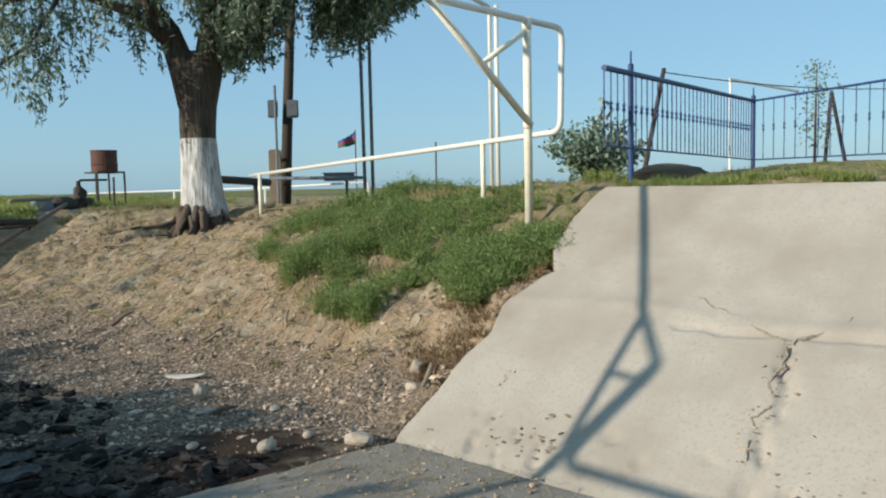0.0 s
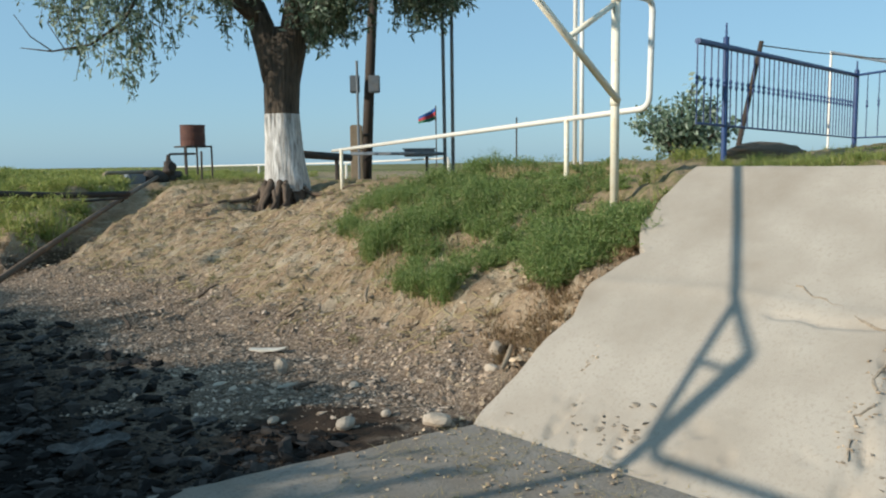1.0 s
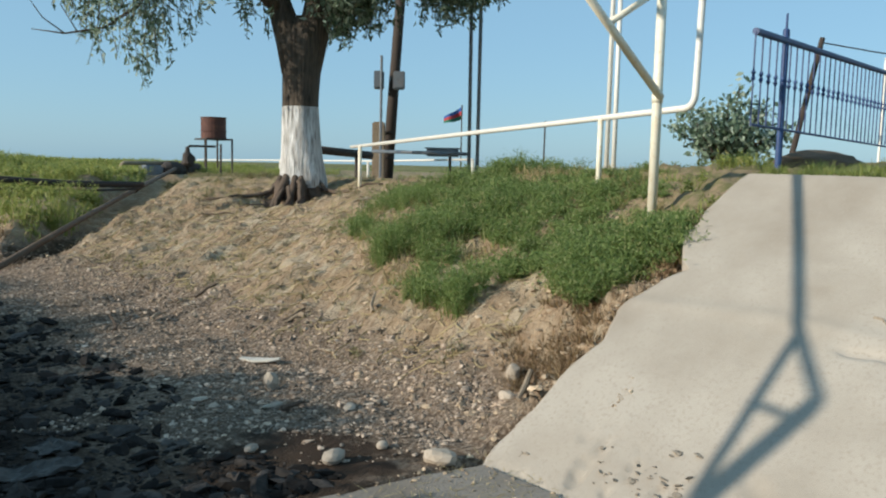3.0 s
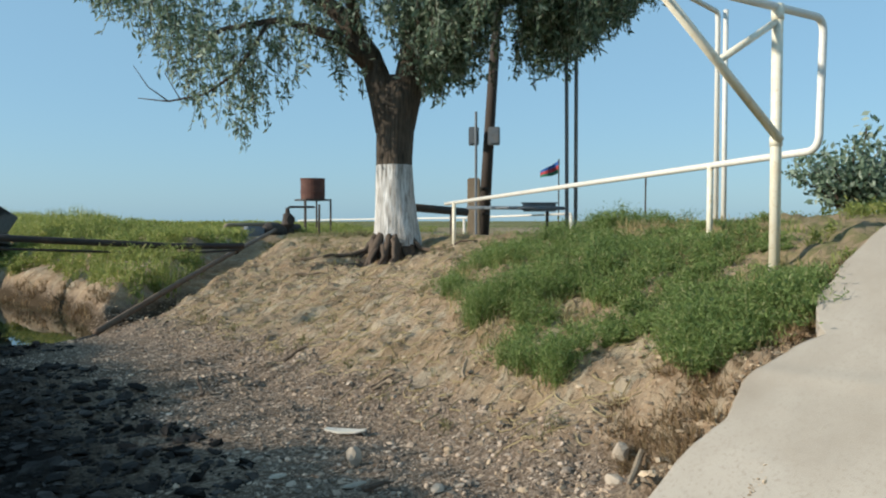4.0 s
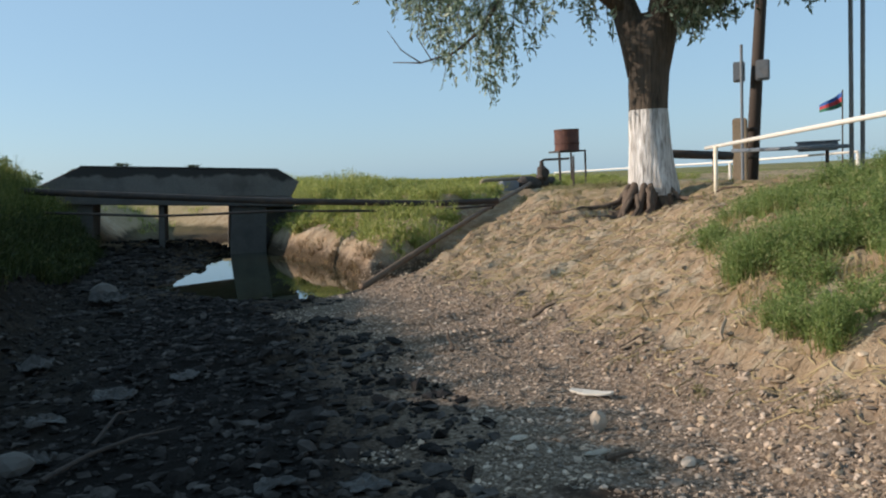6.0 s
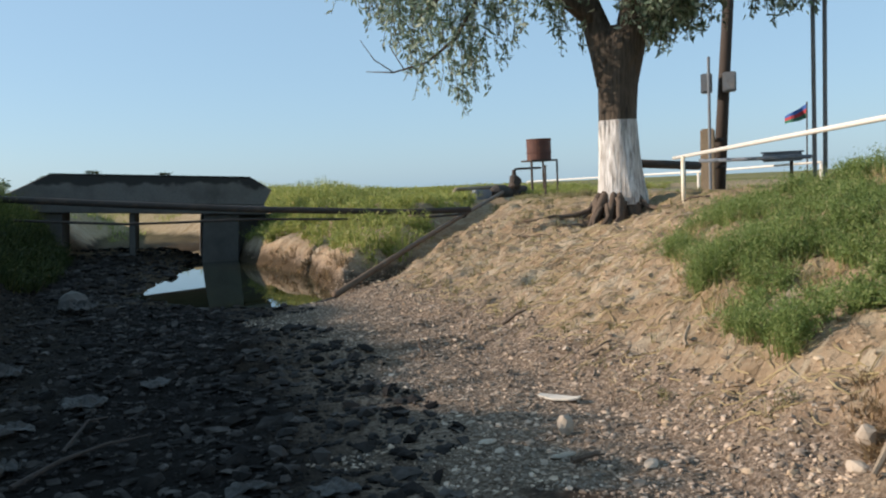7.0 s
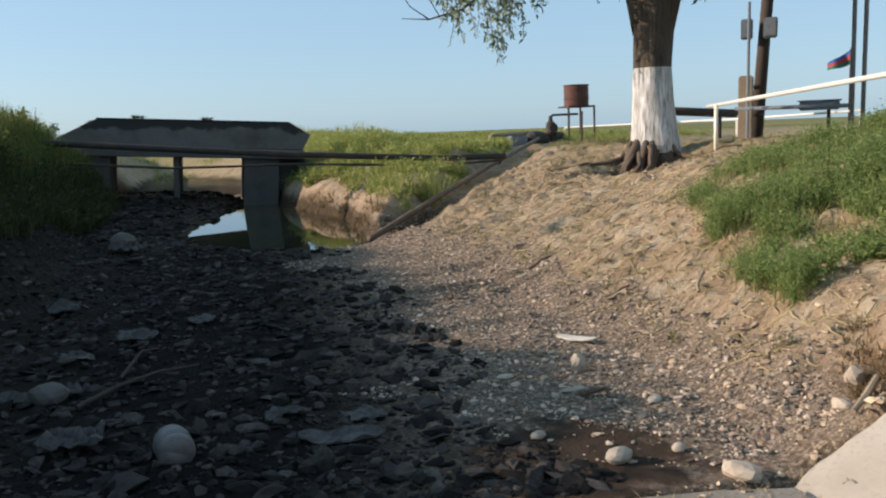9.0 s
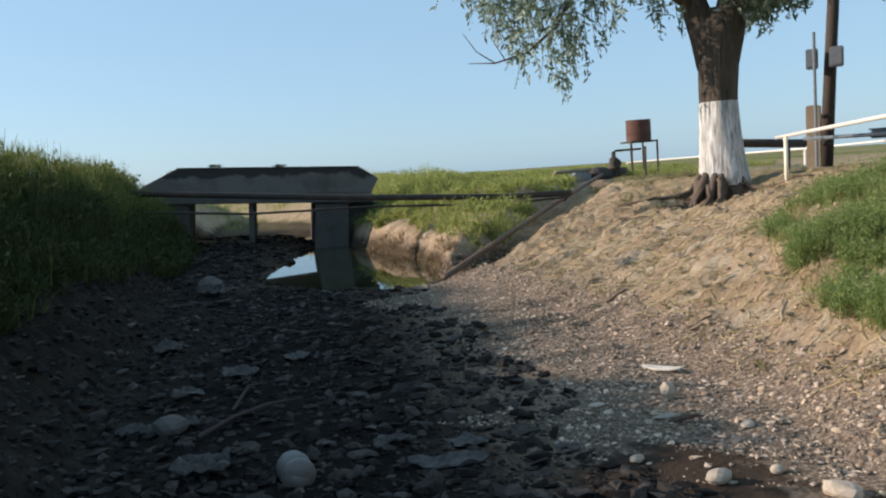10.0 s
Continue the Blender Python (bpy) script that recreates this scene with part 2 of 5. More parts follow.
def stained(name):
    """Grey-brown concrete with a ragged dark run-off stain from the top edge."""
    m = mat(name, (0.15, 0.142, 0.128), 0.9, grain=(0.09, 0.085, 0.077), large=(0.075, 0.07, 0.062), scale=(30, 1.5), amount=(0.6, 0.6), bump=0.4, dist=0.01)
    nt = m.node_tree
    p = nt.nodes["Principled BSDF"]
    col = p.inputs["Base Color"].links[0].from_socket
    geo, sep = nt.nodes.new("ShaderNodeNewGeometry"), nt.nodes.new("ShaderNodeSeparateXYZ")
    nt.links.new(geo.outputs["Position"], sep.inputs[0])
    n = nt.nodes.new("ShaderNodeTexNoise")
    n.inputs["Scale"].default_value, n.inputs["Detail"].default_value = 2.4, 6.0
    nt.links.new(geo.outputs["Position"], n.inputs["Vector"])
    a, b = nt.nodes.new("ShaderNodeMath"), nt.nodes.new("ShaderNodeMath")
    a.operation = b.operation = "MULTIPLY_ADD"
    nt.links.new(sep.outputs[0], a.inputs[0])
    a.inputs[1].default_value = 0.045
    nt.links.new(sep.outputs[2], a.inputs[2])
    nt.links.new(n.outputs[0], b.inputs[0])
    b.inputs[1].default_value = 0.5
    nt.links.new(a.outputs[0], b.inputs[2])
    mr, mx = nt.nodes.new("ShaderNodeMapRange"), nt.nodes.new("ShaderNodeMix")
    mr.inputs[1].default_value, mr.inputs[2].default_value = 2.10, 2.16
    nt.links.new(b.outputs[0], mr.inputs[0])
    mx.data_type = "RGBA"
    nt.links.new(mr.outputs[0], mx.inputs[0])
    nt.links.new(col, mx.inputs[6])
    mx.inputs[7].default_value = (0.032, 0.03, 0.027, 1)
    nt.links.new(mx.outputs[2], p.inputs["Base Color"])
    return m


PARAPET = stained("stained_parapet")
CRUMB = mat("crumbled_concrete", (0.32, 0.27, 0.205), 0.95, grain=(0.14, 0.11, 0.08), scale=(60, 8), amount=(0.8, 0.5), bump=0.6, dist=0.01)
DARK_SOIL = mat("dark_soil", (0.13, 0.09, 0.055), 0.95, grain=(0.07, 0.05, 0.03), scale=(30, 5), bump=0.5, dist=0.01)
BLEACHED = mat("bleached_board", (0.60, 0.56, 0.48), 0.85, grain=(0.6, 0.56, 0.48), scale=(50, 5), bump=0.2, dist=0.003)
CLAY_CLOD = mat("clay_clods", (0.42, 0.32, 0.215), 0.95, grain=(0.32, 0.235, 0.15), large=(0.48, 0.385, 0.27), scale=(30, 5), amount=(0.5, 0.8), bump=0.4, dist=0.006, island=(0.6, 1.45))
LEAF = leaf_mat("willow_leaf", (0.075, 0.125, 0.078), (0.25, 0.33, 0.225), (0.46, 0.52, 0.42), 0.38, 0.72)
WEED = leaf_mat("weed_leaf", (0.115, 0.18, 0.052), (0.26, 0.345, 0.115), (0.45, 0.43, 0.22), 0.45, 0.86)
# weed leaf darkened to carry the left bank's shade in its colour
SHADED_WEED = leaf_mat("shaded_weed_leaf", (0.022, 0.036, 0.012), (0.07, 0.092, 0.028), (0.14, 0.135, 0.055), 0.35)
# lighter version for the crest, sunlight put into the colour
SUNLIT_CREST = leaf_mat("sunlit_crest_grass", (0.06, 0.085, 0.022), (0.16, 0.19, 0.05), (0.28, 0.27, 0.10), 0.45)
GRASS = leaf_mat("bank_grass", (0.19, 0.24, 0.06), (0.37, 0.40, 0.125), (0.50, 0.44, 0.20), 0.48)
KHAKI = leaf_mat("khaki_tuft", (0.17, 0.165, 0.075), (0.31, 0.275, 0.14), (0.42, 0.36, 0.2), 0.3)
BROWN_GRASS = leaf_mat("dead_grass", (0.16, 0.10, 0.055), (0.33, 0.24, 0.13), None, 0.2)
STRAW = leaf_mat("dry_grass", (0.34, 0.27, 0.13), (0.46, 0.38, 0.20), None, 0.2)


# ---- helpers for building ----
def mesh_object(name, verts, faces, material, parent=None, label="", smooth=False):
    me = bpy.data.meshes.new(name)
    me.from_pydata([tuple(v) for v in verts], [], [tuple(f) for f in faces])
    me.materials.append(material)
    if smooth:
        me.polygons.foreach_set("use_smooth", [True] * len(me.polygons))
    me.update()
    ob = new(name, me)
    if parent:
        ob.parent = parent
    if label:
        tagged(ob, label)
    return ob


def part(name, bm, material, parent=None, label="", smooth=False):
    me = bpy.data.meshes.new(name)
    bmesh.ops.recalc_face_normals(bm, faces=bm.faces)
    if smooth:
        for f in bm.faces:
            f.smooth = True
    bm.to_mesh(me)
    bm.free()
    me.materials.append(material)
    ob = new(name, me)
    if parent:
        ob.parent = parent
    if label:
        tagged(ob, label)
    return ob


def empty(name, label, category, group="", kind=""):
    return tagged(new(name), label, category, group, kind)


def tube(points, radii, sides=10, wobble=0.0, bm=None, cap=True, seed=0):
    """A round bar through the points, with a radius for each or one for all."""
    bm = bm or bmesh.new()
    pts = [Vector(p) for p in points]
    if not isinstance(radii, (list, tuple)):
        radii = [radii] * len(pts)
    r = random.Random(seed)
    rings = []
    up = Vector((0.123, 0.321, 0.94))
    side = None
    for i, p in enumerate(pts):
        d = (pts[min(i + 1, len(pts) - 1)] - pts[max(i - 1, 0)]).normalized()
        if side is None:
            side = d.cross(up)
            if side.length < 0.1:
                side = d.cross(Vector((1, 0, 0)))
        side = (side - d * side.dot(d)).normalized()
        fwd = d.cross(side)
        ring = []
        for k in range(sides):
            a = 2 * math.pi * k / sides
            rr = radii[i] * (1 + wobble * r.uniform(-1, 1))
            ring.append(bm.verts.new(p + (side * math.cos(a) + fwd * math.sin(a)) * rr))
        rings.append(ring)
    for a, b in zip(rings, rings[1:]):
        for k in range(sides):
            bm.faces.new((a[k], a[(k + 1) % sides], b[(k + 1) % sides], b[k]))
    if cap:
        bm.faces.new(rings[0][::-1])
        bm.faces.new(rings[-1])
    return bm


def bent(points, radius, n=6):
    """The points with rounded corners."""
    pts = [Vector(p) for p in points]
    out = [pts[0]]
    for a, b, c in zip(pts, pts[1:], pts[2:]):
        p, q = b + (a - b).normalized() * radius, b + (c - b).normalized() * radius
        for i in range(n + 1):
            t = i / n
            out.append((1 - t) ** 2 * p + 2 * t * (1 - t) * b + t * t * q)
    out.append(pts[-1])
    return out


def box(lo, hi, bevel=0.0, bm=None, m=None):
    own = bmesh.new()
    bmesh.ops.create_cube(own, size=1.0)
    lo, hi = Vector(lo), Vector(hi)
    for v in own.verts:
        v.co = Vector([(lo[i] + hi[i]) / 2 + v.co[i] * (hi[i] - lo[i]) for i in range(3)])
    if bevel:
        bmesh.ops.bevel(own, geom=list(own.edges), offset=bevel, segments=2, affect="EDGES")
    if m is not None:
        bmesh.ops.transform(own, matrix=m, verts=own.verts)
    return own


def clump(seed, size=(1, 1, 1), rough=0.25, sub=1):
    own = bmesh.new()
    bmesh.ops.create_icosphere(own, subdivisions=sub, radius=1.0)
    r = random.Random(seed)
    off = Vector((r.uniform(0, 99), r.uniform(0, 99), r.uniform(0, 99)))
    for v in own.verts:
        k = 1 + rough * (noise.noise(v.co * 1.4 + off) + 0.5 * noise.noise(v.co * 3.5 + off))
        v.co = Vector([v.co[i] * size[i] * k for i in range(3)])
    return own


def fbm(x, y, scale, octaves=4, seed=0):
    """Smooth value noise on arrays."""
    total, amp = np.zeros_like(x, dtype=float), 1.0
    for o in range(octaves):
        u, v = x * scale * 2**o + 17.3 * seed + 31.7 * o, y * scale * 2**o + 5.1 * seed + 11.9 * o
        iu, iv = np.floor(u).astype(np.int64), np.floor(v).astype(np.int64)
        fu, fv = u - iu, v - iv
        fu, fv = fu * fu * (3 - 2 * fu), fv * fv * (3 - 2 * fv)

        def h(a, b):
            n = (a * 374761393 + b * 668265263 + seed * 982451653 + o * 7919) & 0x7FFFFFFF
            n = ((n ^ (n >> 13)) * 1274126177) & 0x7FFFFFFF
            return ((n ^ (n >> 16)) & 0xFFFF) / 65535.0 - 0.5

        total += amp * ((h(iu, iv) * (1 - fu) + h(iu + 1, iv) * fu) * (1 - fv) + (h(iu, iv + 1) * (1 - fu) + h(iu + 1, iv + 1) * fu) * fv)
        amp *= 0.5
    return total


# ---- the lie of the land: a canal along y ----
def along(y, ys, vs):
    return np.interp(y, ys, vs)


def land(x, y, fine=True):
    """Height of the ground; arrays in, array out."""
    x, y = np.asarray(x, float), np.asarray(y, float)
    w = 0.25 * fbm(x * 0 + 3.3, y, 0.5, 3, 5)
    toe_r = along(y, (-20, 3.4, 6, 9, 12, 14.5, 16.4, 17.8, 19.3, 22.2, 60), (3.4, 3.4, 3.75, 3.6, 3.05, 3.15, 3.15, 2.82, 2.45, 2.05, 2.0)) + w * (y > 3.6) * np.where(y > 12, 0.6, 1.0)
    crest_r = along(y, (-20, 3.3, 4.3, 8, 11, 14, 17, 19, 21, 24, 60), (5.95, 5.95, 6.7, 7.7, 8.8, 8.9, 7.8, 6.0, 4.2, 4.0, 4.0)) + w
    top_r = along(y, (-20, 3.4, 5, 8, 12, 20, 26, 60), (1.5, 1.5, 1.5, 1.36, 1.26, 1.1, 1.15, 1.1))
    toe_l = along(y, (-20, 0, 8, 21, 60), (-0.4, -0.4, -0.75, -1.7, -1.7)) + 0.6 * w
    crest_l = along(y, (-20, 8, 21, 60), (-2.3, -2.3, -3.1, -3.2)) + w
    top_l = along(y, (-20, 8, 16, 22, 60), (1.45, 1.45, 1.4, 1.2, 1.1))
    u = np.clip((x - toe_r) / (crest_r - toe_r), 0, 1)
    sag = along(y, (-20, 11, 13, 15.5, 60), (1.0, 1.0, 0.85, 0.5, 0.5))
    right = top_r * (u**sag * 0.92 + 0.08 * np.sin(u * math.pi / 2) * np.maximum(u, 1e-3) ** (sag - 1))
    # by the pool the bank is cut steep above the water, with a grassy slope over it
    rise_a = np.clip((x - toe_r) / 0.42, 0, 1)
    cut = 0.38 * rise_a * rise_a * (3 - 2 * rise_a) + (top_r - 0.38) * np.clip((x - toe_r - 0.35) / np.maximum(crest_r - toe_r - 0.35, 0.3), 0, 1) ** 0.8
    steep = along(y, (12.6, 13.8, 60), (0.0, 1.0, 1.0))
    right = right * (1 - steep) + cut * steep
    # the shoulder rounds over into the plateau
    out = np.clip(x - crest_r, 0, None)
    rise = along(y, (-20, 4, 7, 60), (0.045, 0.045, 0.0, 0.0))
    right = right + np.minimum(out * rise, 0.27)
    v = np.clip((toe_l - x) / (toe_l - crest_l), 0, 1)
    left = top_l * (v * 0.9 + 0.1 * np.sin(v * math.pi / 2))
    z = np.maximum(right, left)
    # the bed: a wet hollow on its right side near the bridge
    mid = along(y, (11.9, 12.9, 24, 28), (0.0, 1.0, 1.0, 0.0))
    centre = along(y, (11.8, 13, 15, 18, 22), (2.25, 1.9, 1.4, 1.55, 1.6))
    wide = along(y, (11.8, 12.5, 13.6, 15, 18, 22), (0.3, 0.6, 0.9, 1.2, 0.85, 0.7))
    wide = np.where(x > centre, wide * along(y, (12.4, 13.4, 60), (1.4, 2.0, 2.0)), wide)
    hollow = np.exp(-(((x - centre) / wide) ** 2)) * mid
    low = np.clip(1 - u * 6, 0, 1) * np.clip(1 - v * 3, 0, 1)
    z = z - 0.32 * hollow * low
    # mud heaped up under the bridge and before its left opening
    z = z + np.clip((2.2 - x) / 0.8, 0, 1) * (0.26 * np.exp(-(((y - 22.4) / 0.9) ** 2)) + 0.10 * np.clip((0.5 - x) / 0.8, 0, 1) * np.exp(-(((y - 20) / 2.5) ** 2)))
    # a gully worn under the slanting pipe
    run = np.clip(y - 12.4, 0, 9.3)
    side = (x - (3.03 + 0.664 * run)) * 0.83
    floor_z = np.maximum(0.129 * run - 0.20, -0.04 + 0.05 * run)
    wall = np.where(side > 0, 0.85 * np.clip(side - 0.45, 0, None), 0.75 * np.clip(-side - 0.20, 0, None))
    z = np.where((y > 12.4) & (y < 21.7), np.minimum(z, floor_z + wall), z)
    z = z - 0.46 * np.exp(-(((x - 7.55) / 0.62) ** 2 + ((y - 12.3) / 0.6) ** 2))
    z = z - 0.09 * np.exp(-(((x - 4.15) / 0.35) ** 2 + ((y - 3.95) / 0.4) ** 2))
    # beyond the bridge the canal bends away and a bank closes the view
    bar = np.clip((y - 31.0 + 1.6 * (x - 0.6)) / 5.0, 0, 1) * (y > 27)
    z = np.where(bar > 0, np.maximum(z, 1.25 * bar**0.8), z)
    # fields far off lie lower than the banks
    far = np.clip((np.hypot(x - 3, y - 8) - 28) / 40, 0, 1)
    z = z * (1 - far) + 0.95 * far
    if fine:
        near = np.clip(1 - (np.hypot(x - 3, y - 8) - 18) / 20, 0.15, 1)
        concrete = (y < 3.5) & (x > 0.95) & (x < 6.1)
        bank = np.clip(np.maximum(np.maximum(u, v) * 4, 1.3 * steep * rise_a), 0, 1)
        flat = np.clip((out - 0.3) / 1.0, 0, 1)
        d = 0.05 * fbm(x, y, 0.9, 3, 1) + 0.035 * fbm(x, y, 4.0, 3, 2)
        along_slope, across = 0.92 * x + 0.38 * y, 0.92 * y - 0.38 * x
        rills = np.abs(fbm(along_slope * 0.4, across, 3.2, 3, 3)) * 0.13
        crumble = np.abs(fbm(along_slope * 0.6, across, 7.0, 2, 6)) * 0.13
        shelf = 0.06 * fbm(along_slope, across * 0.35, 1.1, 3, 16)
        d = d + bank * (1 - 0.75 * flat) * (rills + crumble + shelf - 0.055)
        # ruts and low ridges worn along the bed
        for y0, bend, depth in ((8.35, 0.10, 0.045), (7.75, 0.16, 0.03), (9.2, 0.05, 0.04), (6.6, 0.12, 0.02)):
            off_rut = y - y0 - bend * (x - 2.5) - 0.25 * fbm(x, x * 0 + y0, 0.9, 3, 17)
            rut = depth * (np.exp(-((off_rut / 0.07) ** 2)) - 0.9 * np.exp(-(((off_rut - 0.16) / 0.09) ** 2)))
            d = d - rut * np.clip((x - 0.8) / 0.8, 0, 1) * np.clip((4.6 - x) / 0.6, 0, 1)
        z = z + np.where(concrete, -0.14, d * near)
    return z


def ground_z(x, y):
    return float(land(np.array([x]), np.array([y]))[0])


# ---- the setting ----
def axis(knots):
    """Grid lines: (from, to, step) runs joined end to end."""
    out = []
    for a, b, step in knots:
        n = max(1, int(round((b - a) / step)))
        out += [a + (b - a) * i / n for i in range(n)]
    return np.array(out + [knots[-1][1]])


gx = axis([(-4000, -1200, 1400), (-1200, -200, 250), (-200, -40, 40), (-40, -10, 3), (-10, -3, 0.35), (-3, 0, 0.09), (0, 9.2, 0.06), (9.2, 14, 0.2), (14, 40, 2), (40, 200, 40), (200, 1200, 250), (1200, 4000, 1400)])
gy = axis([(-4000, -1200, 1400), (-1200, -200, 250), (-200, -30, 30), (-30, -6, 2), (-6, 1.5, 0.25), (1.5, 14, 0.06), (14, 21.5, 0.09), (21.5, 26, 0.18), (26, 45, 1), (45, 200, 30), (200, 1200, 250), (1200, 4000, 1400)])
X, Y = np.meshgrid(gx, gy)
Z = land(X, Y)
nx, ny = len(gx), len(gy)
idx = np.arange(nx * ny).reshape(ny, nx)
quads = np.stack([idx[:-1, :-1], idx[:-1, 1:], idx[1:, 1:], idx[1:, :-1]], -1).reshape(-1, 4)
me = bpy.data.meshes.new("ground")
me.from_pydata(np.stack([X, Y, Z], -1).reshape(-1, 3).tolist(), [], quads.tolist())
me.polygons.foreach_set("use_smooth", [True] * len(me.polygons))
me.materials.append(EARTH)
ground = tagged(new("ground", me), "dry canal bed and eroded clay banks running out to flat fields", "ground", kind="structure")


def canal_lining():
    """Sloping concrete side of the canal with a broken end, a cracked seam and a crumbled joint."""
    xs = np.concatenate([np.arange(3.30, 5.93, 0.02), [5.93, 5.99, 6.05, 6.11]])
    ts = np.concatenate([np.linspace(0, 0.30, 240), np.linspace(0.31, 1, 40)])
    GX, T = np.meshgrid(xs, ts)
    end = along(GX, (3.3, 3.4, 3.9, 4.14, 4.30, 4.53, 4.82, 4.94, 5.0, 5.23, 5.5, 5.8, 6.0), (3.46, 3.46, 3.47, 3.46, 3.41, 3.50, 3.40, 3.29, 3.36, 3.48, 3.49, 3.46, 3.42)) + 0.05 * fbm(GX, GX * 0 + 1.7, 5.0, 4, 8)
    GY = end - T * (end + 9.0)
    base = 0.6 * (np.minimum(GX, 5.93) - 3.4) + 0.004 * np.clip(fbm(GX, GY, 14.0, 3, 24), 0, 1)
    GZ = base + 0.012 * fbm(GX, GY, 1.2, 4, 9) + 0.010 * np.exp(-(((GX - 4.64 - 0.03 * np.sin(GY * 3)) / 0.05) ** 2))
    # seam across the slope and the crumbled upright joint
    seam = np.abs(GX - 4.55 - 0.10 * fbm(GX * 0, GY, 2.0, 4, 11)) + 0.35 * np.clip(GY - 2.15, 0, 1) + 0.2 * np.clip(0.4 - GY, 0, 1)
    GZ -= 0.03 * np.clip(1 - seam / 0.03, 0, 1)
    joint = np.abs(GY - 1.42 - 0.22 * (GX - 4.0) * 0.6 - 0.12 * fbm(GX, GX * 0, 2.5, 4, 12))
    flake = np.clip(1 - joint / (0.05 + 0.09 * np.clip(fbm(GX, GY, 5, 2, 13) + 0.2, 0, 1)), 0, 1) * (GX < 4.62)
    GZ -= 0.05 * flake * (0.6 + fbm(GX, GY, 12, 2, 14))
    flat = np.clip(fbm(GX, GY, 9, 3, 15) - 0.2, 0, 1) * np.clip((3.85 - GX) * 4, 0, 1)
    GZ -= 0.08 * flat
    n_t, n_x = GX.shape
    top = np.stack([GX, GY, GZ], -1).reshape(-1, 3)
    low = top - np.array([0.0, 0.0, 0.11])
    ii = np.arange(n_t * n_x).reshape(n_t, n_x)
    f = np.stack([ii[:-1, :-1], ii[1:, :-1], ii[1:, 1:], ii[:-1, 1:]], -1).reshape(-1, 4).tolist()
    k = n_t * n_x
    rim = list(ii[0, :]) + list(ii[1:, -1]) + list(ii[-1, -2::-1]) + list(ii[-2:0:-1, 0])
    for a, b in zip(rim, rim[1:] + rim[:1]):
        f.append([a, b, b + k, a + k])
    ob = mesh_object("canal_lining", np.concatenate([top, low]), f, CONCRETE, smooth=True)
    ob.data.polygons.foreach_set("use_smooth", [i < len(f) - len(rim) for i in range(len(f))])
    return tagged(ob, "pale cracked concrete lining on the sloping canal side", "canal lining", kind="structure")


def canal_apron():
    """Thin concrete floor at the foot of the lining."""
    xs, ts = np.arange(0.9, 3.42, 0.06), np.concatenate([np.linspace(0, 0.4, 50), np.linspace(0.42, 1, 20)])
    GX, T = np.meshgrid(xs, ts)
    end = 3.42 + 0.165 * (3.34 - GX) + 0.08 * fbm(GX, GX * 0 + 4, 1.6, 4, 18)
    GY = end - T * (end + 9)
    GX = GX - 0.22 * (GX < 0.93) * (0.5 + fbm(GX, GY, 2.2, 3, 20))
    GZ = 0.015 + 0.02 * fbm(GX, GY, 1.0, 4, 19)
    n_t, n_x = GX.shape
    top = np.stack([GX, GY, GZ], -1).reshape(-1, 3)
    ii = np.arange(n_t * n_x).reshape(n_t, n_x)
    f = np.stack([ii[:-1, :-1], ii[1:, :-1], ii[1:, 1:], ii[:-1, 1:]], -1).reshape(-1, 4).tolist()
    k = n_t * n_x
    low = top - np.array([0, 0, 0.09])
    rim = list(ii[0, :]) + list(ii[1:, -1]) + list(ii[-1, -2::-1]) + list(ii[-2:0:-1, 0])
    for a, b in zip(rim, rim[1:] + rim[:1]):
        f.append([a, b, b + k, a + k])
    return tagged(mesh_object("canal_apron", np.concatenate([top, low]), f, APRON), "dusty grey concrete apron on the canal floor", "canal apron", kind="structure")


lining = canal_lining()
canal_apron()


def crack(points, width, seed, material, lift=0.004):
    """A soil-filled crack: a thin ragged body let into the lining."""
    r = random.Random(seed)
    line = []
    for (x0, y0), (x1, y1) in zip(points, points[1:]):
        n = max(2, int(math.hypot(x1 - x0, y1 - y0) / 0.03))
        for i in range(n):
            t = i / n
            line.append((x0 + (x1 - x0) * t + r.uniform(-0.012, 0.012), y0 + (y1 - y0) * t + r.uniform(-0.012, 0.012)))
    own = bmesh.new()
    rows = []
    for i, (x, y) in enumerate(line):
        w = width * r.uniform(0.25, 1.5)
        d = Vector((line[min(i + 1, len(line) - 1)][0] - line[max(i - 1, 0)][0], line[min(i + 1, len(line) - 1)][1] - line[max(i - 1, 0)][1])).normalized()
        row = []
        for s, dz in ((-1, -0.01), (-0.6, lift), (0.6, lift), (1, -0.01)):
            a, b = x - d.y * w * s, y + d.x * w * s
            row.append(own.verts.new((a, b, 0.6 * (a - 3.4) + dz + 0.006)))
        rows.append(row)
    for p, q in zip(rows, rows[1:]):
        for k in range(3):
            own.faces.new((p[k], p[k + 1], q[k + 1], q[k]))
    return part("crack", own, material, lining, "soil-filled crack")


# standing water by the bridge
WATER = bpy.data.materials.new("still_water")
WATER.use_nodes = True
wp = WATER.node_tree.nodes["Principled BSDF"]
wp.inputs["Base Color"].default_value = (0.03, 0.032, 0.018, 1)
wp.inputs["Roughness"].default_value = 0.02
wp.inputs["IOR"].default_value = 1.33
wp.inputs["Specular IOR Level"].default_value = 0.9
bm = bmesh.new()
bmesh.ops.create_grid(bm, x_segments=12, y_segments=24, size=1)
for v in bm.verts:
    v.co = Vector((0.9 + v.co.x * 2.8, 22 + v.co.y * 11.5, -0.10))
tagged(part("water", bm, WATER), "still shallow olive-brown pool on the canal bed", "water", kind="structure")

